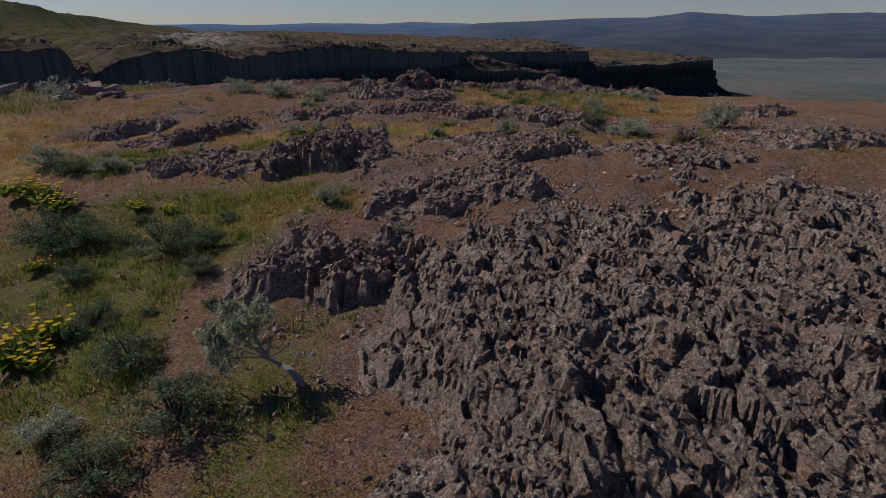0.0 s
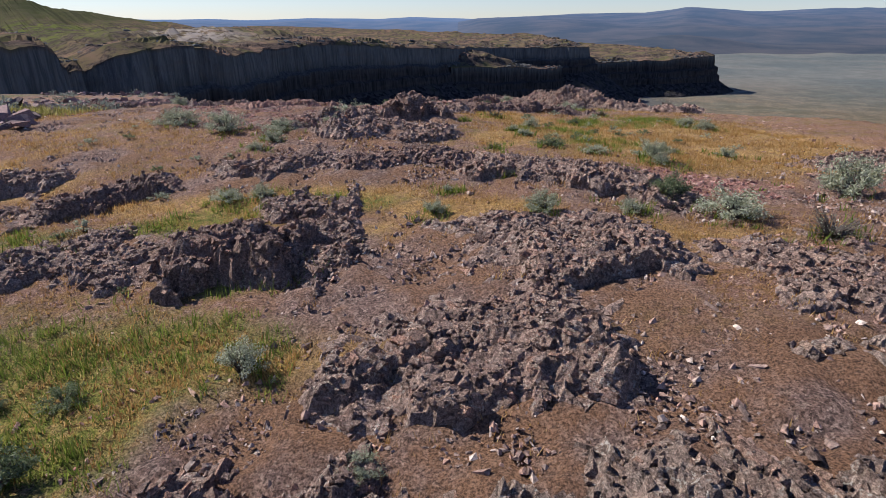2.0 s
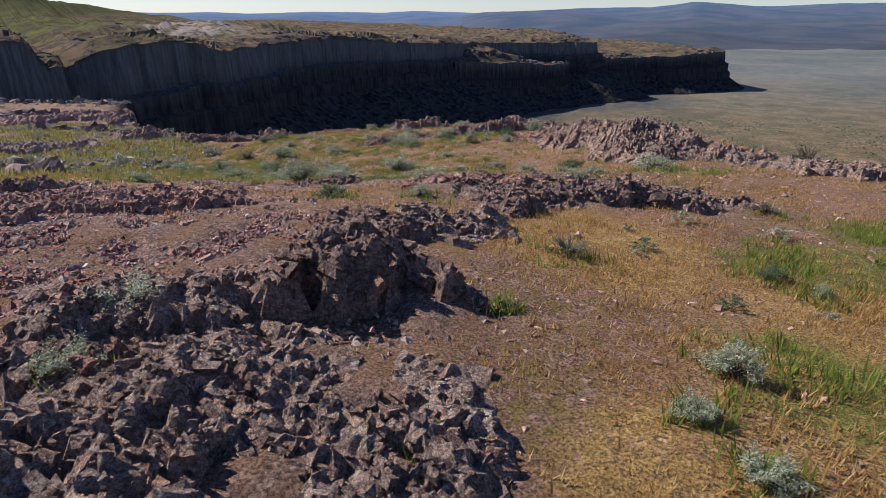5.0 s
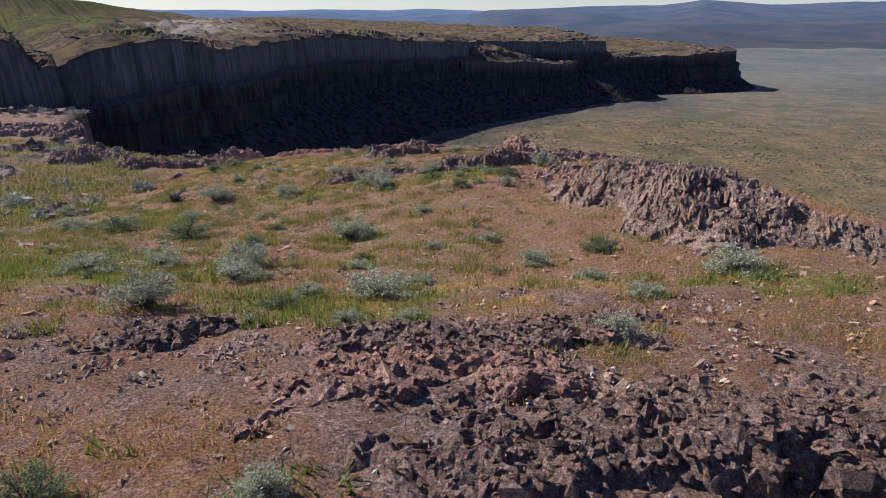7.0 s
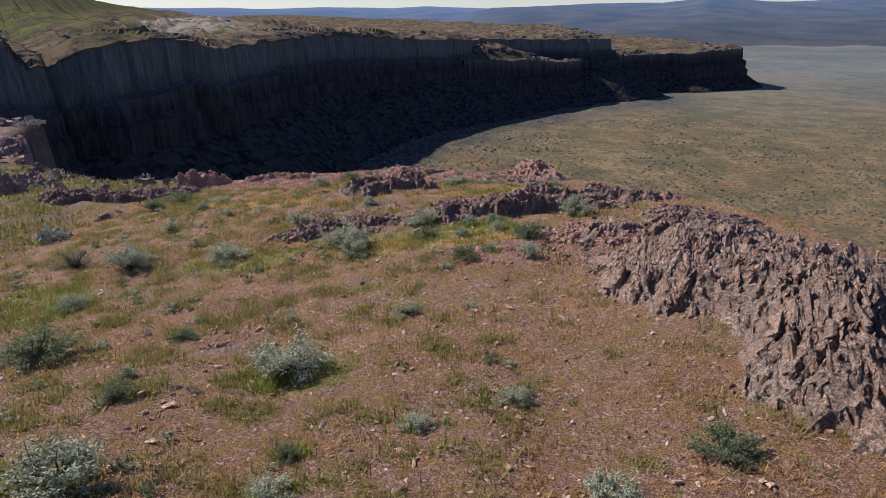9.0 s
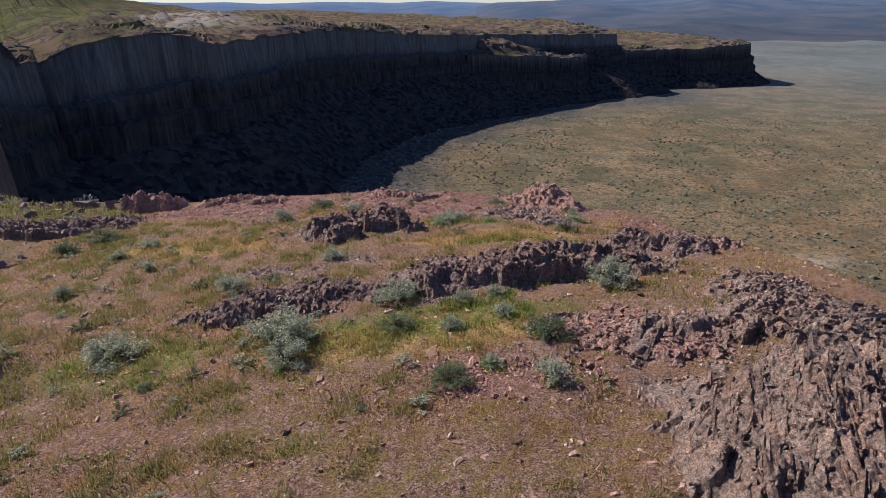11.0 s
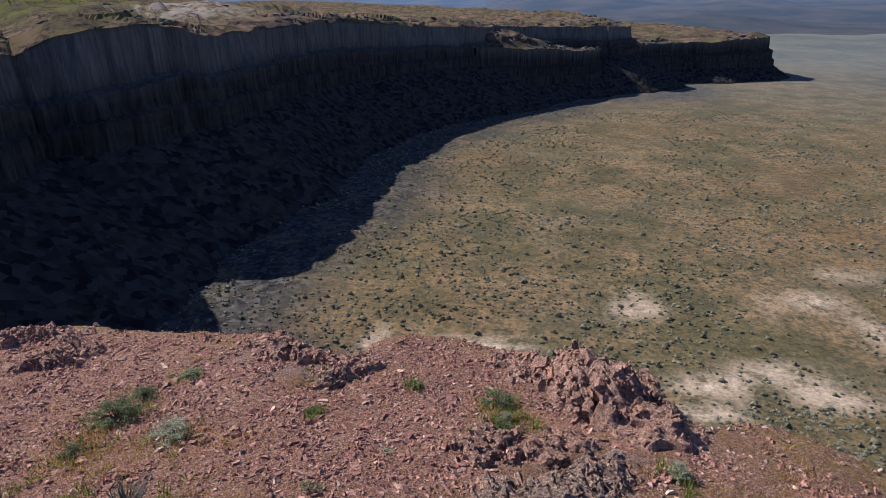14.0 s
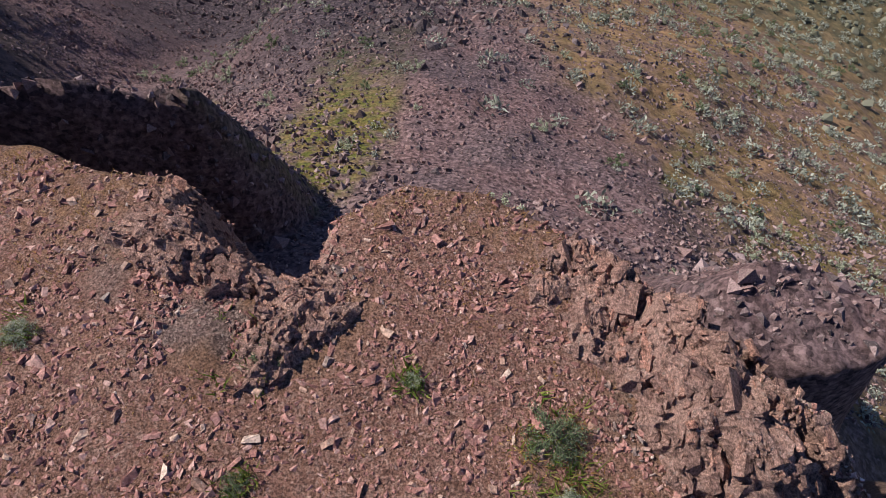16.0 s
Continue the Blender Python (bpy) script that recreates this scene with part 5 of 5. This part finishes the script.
def gnarled(x, y, seed):
    """An old sagebrush: a thick leaning trunk, crooked limbs, thin silvery foliage at their ends."""
    rng = np.random.default_rng(seed)
    root = tagged(new("gnarled_sagebrush"), "old gnarled sagebrush with bare crooked grey trunk", "shrub")
    base, fork = np.array((0.35, -0.1, -0.08)), np.array((-0.05, 0.0, 0.30))
    part("trunk", mesh_from("trunk", *[np.array(k) for k in tube([base, np.array((0.2, -0.06, 0.16)), np.array((0.08, 0.02, 0.2)), fork], (0.055, 0.045, 0.036, 0.03), 6)]), BARK, root, "weathered grey trunk")
    ends = []
    for tip in ((-0.6, 0.05, 0.62), (-0.42, 0.2, 0.78), (-0.3, -0.15, 0.75), (-0.1, 0.1, 0.85), (0.18, 0.05, 0.74), (0.3, -0.1, 0.5), (-0.55, -0.1, 0.4)):
        tip = np.array(tip)
        pts = [fork + (tip - fork) * k + rng.normal(0, 0.035, 3) * (0 < k < 1) for k in (0, 0.35, 0.7, 1)]
        part("limb", mesh_from("limb", *[np.array(k) for k in tube(pts, (0.022, 0.015, 0.010, 0.004), 5)]), BARK, root)
        ends += [pts[2], pts[3], pts[3] + rng.normal(0, 0.06, 3), pts[3] + rng.normal(0, 0.06, 3)] if tip[0] < 0.1 else []
    c = np.array(ends)[rng.integers(0, len(ends), 1500)] + rng.normal(0, 0.06, (1500, 3))
    d, e = rng.normal(0, 0.022, (1500, 3)) + np.array((0, 0, 0.02)), rng.normal(0, 0.011, (1500, 3))
    part("foliage", mesh_from("foliage", np.stack([c - d, c + e, c + d, c - e], 1).reshape(-1, 3), np.arange(6000).reshape(-1, 4)), SAGE_LEAF, root)["kind"] = "stuff"
    root.matrix_world = pose(x, y, place(x, y), 0, 0, 10)


gnarled(-1.9, 10.9, 3)
used, standing = set(), [(-1.9, 10.9, 0.9)]
pick = random.Random(5)


def grow(kind, x, y, w, tall=1.0):
    if any(math.hypot(x - a, y - b) < 0.3 * (w + c) for a, b, c in standing):
        return
    standing.append((x, y, w))
    w = w if kind is TUFT else min(w * 1.1, 1.15)
    proto = pick.choice(kind)
    m = pose(x, y, place(x, y), pick.uniform(-5, 5), pick.uniform(-5, 5), pick.uniform(0, 360)) @ Matrix.Diagonal((w, w, w * tall * pick.uniform(0.65, 0.9), 1))
    if proto.name in used:
        copy_thing(proto, m)
    else:
        used.add(proto.name)
        proto.matrix_world = m


# the start and the crest
for x, y, w in ((6.7, 20.3, 1.35), (4.1, 18.8, 0.91), (4.1, 22.6, 0.66), (-3.8, 23.9, 0.71), (-2.1, 15.7, 0.51), (-0.7, 14.3, 0.54), (7.5, 28.5, 0.86), (6.2, 24, 0.6), (-4, 23.2, 0.73), (-6.7, 26, 1.03), (-5.2, 25, 0.8), (-3.1, 20.4, 0.59), (-3.7, 20.4, 0.55), (-0, 20.2, 0.4), (4.9, 23.9, 0.54), (6.2, 24.2, 0.69), (4.1, 22.1, 0.66), (3, 22.8, 0.52), (1.1, 20.9, 0.39), (7.1, 29, 0.83), (-0.2, 19.2, 0.34), (1.4, 19, 0.47), (3.2, 21.1, 0.25), (-8.9, 31.6, 1), (-2.7, 26.5, 0.62), (2.1, 25.9, 0.81), (-2.8, 25.7, 0.44), (-0.5, 31.5, 0.7), (4, 28, 0.42), (-5.9, 33.4, 0.72)):
    grow(SAGE, x, y, w)
for x, y, w in ((1.8, 24.7, 0.35), (1.6, 25.3, 0.29)):
    grow(SAGE, x, y, w)
for x, y, w in ((3.5, 19.7, 0.64), (-4.7, 15.6, 0.49), (-3.9, 15.6, 0.47), (-4.6, 14.6, 1.13), (-3.9, 14.5, 1.07), (-7.8, 19.3, 0.73), (-5.7, 16, 0.54), (2.2, 26.2, 0.6), (2.2, 23.5, 0.54), (-1.9, 31.4, 0.74), (3.7, 28.5, 0.51)):
    grow(DARKER, x, y, w)
for x, y, w in ((5, 17.9, 0.87), (-6.6, 25.7, 0.83), (-4.1, 25.4, 0.79), (1, 23.3, 0.45), (1.4, 28.9, 0.76), (5.3, 32, 0.64), (10.1, 39.4, 1.11), (-0.2, 24.9, 0.29), (0.5, 27, 0.21)):
    grow(BARE, x, y, w)
for x, y, w in ((-5.0, 12.3, 0.57), (-5.6, 15.9, 0.53), (-6.3, 15.2, 0.95), (-5.1, 14.8, 1.2), (-3.7, 13.6, 0.8), (-3.2, 12.7, 0.6), (-4.9, 13.0, 0.6),
                (-4.1, 12.7, 0.5), (-6.9, 15.2, 0.95), (-2.9, 10.9, 0.75), (-3.8, 11.5, 0.75), (-4.1, 11.2, 0.75), (-6.7, 16.0, 0.56)):
    grow(DARKER, x, y, w, 1.2)
for x, y, w in ((-9.1, 19.0, 0.87), (-7.9, 18.8, 1.3), (-4.0, 15.8, 0.5), (7.5, 17.4, 0.87), (-3.8, 24.8, 0.8)):
    grow(SAGE, x, y, w)
for x, y, w in ((3.9, 55.7, 0.6),):
    grow(BARE, x, y, w, 1.3)
for x, y, w in ((-5.8, 13.9, 0.9), (-4.8, 13.3, 0.7), (-5.5, 15.1, 1.2), (-4.8, 12.6, 0.57), (-3.8, 11.3, 0.7), (-2.8, 10.4, 0.85), (-3.4, 9.7, 0.8), (-8.2, 18.5, 0.8)):
    grow(DARKER, x, y, w, 1.1)
for x, y, w in ((-3.1, 12.4, 0.5), (-7.4, 18.5, 1.2), (2.7, 19.0, 0.55), (-3.9, 15.7, 0.55), (-4.2, 10.4, 0.6)):
    grow(SAGE, x, y, w)
# the open slope
for x, y, w in ((2.6, 34.7, 1.3), (-0.4, 37.2, 1.26), (-0.6, 35.3, 0.59), (-1.5, 37.2, 0.76), (0.2, 38, 0.48), (3.4, 36.4, 0.57), (2.2, 39.2, 0.55), (5.3, 37.9, 1.07), (-1.7, 42.5, 1.33), (-0.1, 44.4, 0.68), (1.5, 41.3, 0.65), (-6, 38.9, 1.17), (-5, 39.8, 0.87), (-3, 38.3, 0.72), (-8.6, 45.6, 0.85), (-4.9, 48.8, 1.46), (-7.6, 51.8, 0.86), (-1.9, 48.8, 1.06), (-0.1, 50.2, 0.75), (1.7, 50.3, 0.6), (-11.7, 47.6, 1), (-3.5, 36.1, 0.89), (-1.8, 35.3, 0.37), (-9.7, 44.5, 1.68), (-7.2, 48.5, 0.93), (-1.1, 39.5, 0.47), (0.2, 35.4, 0.35), (2.9, 37.5, 0.47)):
    grow(SAGE, x, y, w)
for x, y, w in ((-1.7, 36.2, 1.02), (3.6, 40, 1.1), (-6.1, 43.4, 1.14), (-4, 44.2, 0.99), (-3.8, 41.7, 0.72), (0.9, 47, 0.55), (2.4, 48.3, 1.02), (-8.3, 44.3, 0.8)):
    grow(DARKER, x, y, w)
for x, y, w in ((-8.8, 49, 0.99),):
    grow(BARE, x, y, w)
# the ledge and the rim
for x, y, w in ((-3.3, 39.6, 0.91), (-4.1, 42.5, 0.57), (-7.1, 46, 0.67), (2.3, 39.4, 0.6), (0.3, 40.7, 0.55), (2.3, 47, 0.93), (1.8, 49.3, 0.76), (0.9, 48.8, 0.8), (-1.6, 48, 1.12), (-3.7, 51.4, 1.01), (3.9, 50.7, 0.78), (-1.9, 53.1, 0.95), (-3.7, 47.6, 0.34), (-7.3, 55.3, 0.62), (-7.6, 54.2, 0.9), (-6.4, 53.3, 0.69), (0.6, 56.1, 0.7), (1.1, 50, 0.36), (1.5, 47.4, 0.28), (0.5, 57.3, 0.6), (-0.8, 56.9, 0.58), (0.9, 56.7, 0.62), (-1.3, 57.6, 0.35), (-2.9, 57.3, 0.56), (0.7, 55.7, 0.7), (4.5, 57.9, 0.53), (3.8, 56.1, 0.51), (4.2, 55.6, 0.57), (-4.4, 57.9, 0.62), (1.8, 56.3, 0.3)):
    grow(SAGE, x, y, w)
for x, y, w in ((5.9, 56, 0.57), (0.9, 61.3, 0.19), (2.4, 60.3, 0.43), (-3.1, 61.5, 0.33), (-2.5, 59.5, 0.57), (4.6, 58.9, 0.63)):
    grow(SAGE, x, y, w)
for x, y, w in ((-1.1, 40.2, 0.47), (0, 49, 0.58), (-9.5, 56.8, 0.88), (-9.9, 55.6, 1.03), (-3.8, 59.1, 0.61), (-3.7, 60.1, 0.69), (1.4, 57.6, 0.42), (2.3, 60, 0.47), (-0.6, 61.4, 0.57), (2.3, 60.85, 0.5), (-0.6, 60.2, 0.22), (-3.6, 60.8, 0.57)):
    grow(DARKER, x, y, w)
for x, y, w in ((9.5, 49.1, 1.26), (-4.5, 48.3, 1.23), (-2.2, 57.7, 0.74)):
    grow(BARE, x, y, w)
for kind in (SAGE, DARKER, BARE, TUFT):
    for k in kind:
        if k.name not in used:
            grow([k], -20 - 2 * len(used), 50, 0.9)


# ---- grass round the shrubs ----
rng = np.random.default_rng(50)
spots = np.array([(a, b, c) for a, b, c in standing if b > 17 and a > -12])
x = np.repeat(spots[:, 0], 16) + rng.normal(0, 0.42, len(spots) * 16) * np.repeat(spots[:, 2], 16)
y = np.repeat(spots[:, 1], 16) + rng.normal(0, 0.42, len(spots) * 16) * np.repeat(spots[:, 2], 16)
keep = on_bench(x, y) > 0
grass("shrub_grass", x[keep], y[keep], 0.15, GREEN_GRASS, "yellow-green grass growing round the shrubs", 51, 10, 0.05, 0.010)
cx, cy = scatter(1700, 52, -11, 6, 34, 58.5, lambda x, y: clear(x, y) * np.where(x < -1.5, 0.75, np.where(x < 1.5, 0.4, 0.2)))
x, y = np.repeat(cx, 9) + rng.normal(0, 0.13, len(cx) * 9), np.repeat(cy, 9) + rng.normal(0, 0.13, len(cx) * 9)
grass("bunchgrass", x, y, 0.125, OLIVE_GRASS, "olive bunchgrass tussocks on stony soil", 53, 15, 0.075, 0.0085)
x, y = scatter(16000, 54, -38, -11.5, 24, 66, lambda x, y: on_bench(x, y) * step(-0.16, 0.14, fbm(x / 2.6, y / 2.6, 4, 95)))
grass("outlying_grass", x, y, 0.22, OLIVE_GRASS, "olive and straw grass over the outlying bench", 55, 9, 0.16, 0.02)

# ---- plants of the talus and the valley ----
valley_pick = random.Random(9)
for x0, x1, y0, y1, n in ((-11, -2, 38, 56, 150), (-3, 2, 38, 50, 16), (-9, 4, 52, 60, 24), (2, 8, 24, 31, 24), (-8, -4, 14, 27, 18)):
    for _ in range(n):
        grow(TUFT, valley_pick.uniform(x0, x1), valley_pick.uniform(y0, y1), valley_pick.uniform(0.22, 0.5), 0.9)
for _ in range(1150):
    x, y = valley_pick.uniform(-25, 45), valley_pick.uniform(68, 120)
    d = float(outside(np.array([x]), np.array([y]), RIM)[0])
    dense = float(step(-0.12, 0.12, fbm(np.array([x / 14]), np.array([y / 14]), 3, 90))[0]) * (0.35 + 0.65 * (x > 14))
    if d > 6 and valley_pick.random() < 0.5 * dense * (1.7 if y > 84 else 1):
        grow(TUFT, x, y, valley_pick.uniform(0.7, 1.8), 0.9)


def tufts(name, x, y, size, mat, label, seed):
    """Far shrubs, each a small uneven faceted clump."""
    rng = np.random.default_rng(seed)
    n = len(x)
    ball = np.array([(math.cos(a) * r, math.sin(a) * r, h) for r, h, o in ((0.5, 0.0, 0), (0.42, 0.42, 0.6)) for a in np.arange(4) * 1.5708 + o] + [(0, 0, 0.62)])
    v = ball[None] * rng.uniform(0.65, 1.25, (n, 9, 3)) * size[:, None, None]
    v = v + np.stack([x, y, land(x, y)[0] - 0.1], 1)[:, None]
    f = [(i, (i + 1) % 4, 4 + i) for i in range(4)] + [((i + 1) % 4, 4 + (i + 1) % 4, 4 + i) for i in range(4)] + [(4 + i, 4 + (i + 1) % 4, 8) for i in range(4)]
    f = (np.arange(n)[:, None, None] * 9 + np.array(f)[None]).reshape(-1, 3)
    return thing(name, mesh_from(name, v.reshape(-1, 3), f), mat, label, "shrubs", kind="stuff")


def clumps(name, x, y, size, mat, label, seed, per=80):
    """Rounded low shrubs, each made of single leaf sprays."""
    rng = np.random.default_rng(seed)
    n = len(x) * per
    d = rng.normal(0, 1, (n, 3)) * np.array((1, 1, 0.8))
    d[:, 2] = np.abs(d[:, 2])
    d /= np.linalg.norm(d, axis=1)[:, None]
    w = np.repeat(size, per)[:, None]
    c = d * w * np.array((0.5, 0.5, 0.46)) * rng.uniform(0.45, 1.05, (n, 1)) + np.repeat(np.stack([x, y, land(x, y)[0]], 1), per, 0)
    e = np.cross(d, rng.normal(0, 1, (n, 3)))
    e /= np.linalg.norm(e, axis=1)[:, None]
    g = d * 0.5 + rng.normal(0, 0.5, (n, 3))
    ln, wd = w * rng.uniform(0.06, 0.12, (n, 1)), w * rng.uniform(0.04, 0.07, (n, 1))
    q = np.stack([c - g * ln, c + e * wd, c + g * ln, c - e * wd], 1)
    return thing(name, mesh_from(name, q.reshape(-1, 3), np.arange(n * 4).reshape(-1, 4)), mat, label, "shrubs", kind="stuff")


def brushy(x, y):
    return step(-4, 5, x - 11 + 0.2 * (y - 78) + 14 * fbm(x / 9, y / 9, 3, 45)) * step(2.5, 6, outside(x, y, RIM))


SLOPE_LEAF = leaf_material("slope_sage_leaves", (0.16, 0.168, 0.13), (0.26, 0.27, 0.21), (0.37, 0.38, 0.30), (0.50, 0.51, 0.42), thin=0.2)
x, y = scatter(4200, 34, -20, 62, 64, 135, lambda x, y: brushy(x, y) * step(-0.2, 0.15, fbm(x / 6, y / 6, 3, 92)) * 0.5 + 0.11 * step(3, 6, outside(x, y, RIM)))
clumps("slope_sagebrush", x, y, sizes(len(x), 35, 0.82, 0.4, 1.7), SLOPE_LEAF, "silvery sagebrush scattered over the slope below the rim", 36)
spot = np.concatenate(ledges)
stones("mesa_rocks", spot[:, 0], spot[:, 1], sizes(len(spot), 43, 1.3, 0.6, 4.5), 0.05, CLIFF, "dark rock ledges across the grassy mesa top", 44, 0.24, 0.3, spot[:, 2])
x, y = scatter(1500, 37, -42, -11.5, 26, 92, lambda x, y: on_bench(x, y) * step(-0.15, 0.15, fbm(x / 5, y / 5, 3, 93)) * 0.6)
clumps("bench_sagebrush", x, y, sizes(len(x), 38, 0.6, 0.35, 1.3), SLOPE_LEAF, "grey-green sagebrush across the outlying bench", 39)
x, y = scatter(9000, 40, -42, -11.0, 26, 92, lambda x, y: on_bench(x, y) * step(-0.02, 0.16, fbm(x / 5, y / 2.5, 4, 94)))
stones("bench_boulders", x, y, sizes(len(x), 41, 0.34, 0.55, 1.3), 0.3, STONE_DARK, "angular grey boulders and ledges across the outlying bench", 42, 0.5)
BRUSH = leaf_material("valley_brush", (0.080, 0.080, 0.052), (0.125, 0.122, 0.080), (0.18, 0.175, 0.12), (0.26, 0.25, 0.185), thin=0.15)
x, y = scatter(92000, 30, -60, 230, 84, 420, lambda x, y: step(28, 60, outside(x, y, RIM)) * step(-0.22, 0.10, fbm(x / 22, y / 22, 5, 91)) * np.clip(140 / (y + 1), 0.12, 1) * 0.8 * (1 - 0.9 * alkali(x, y)))
tufts("valley_sagebrush", x, y, sizes(len(x), 31, 0.56, 0.4, 1.4), BRUSH, "scattered grey-green sagebrush over the valley floor", 32)
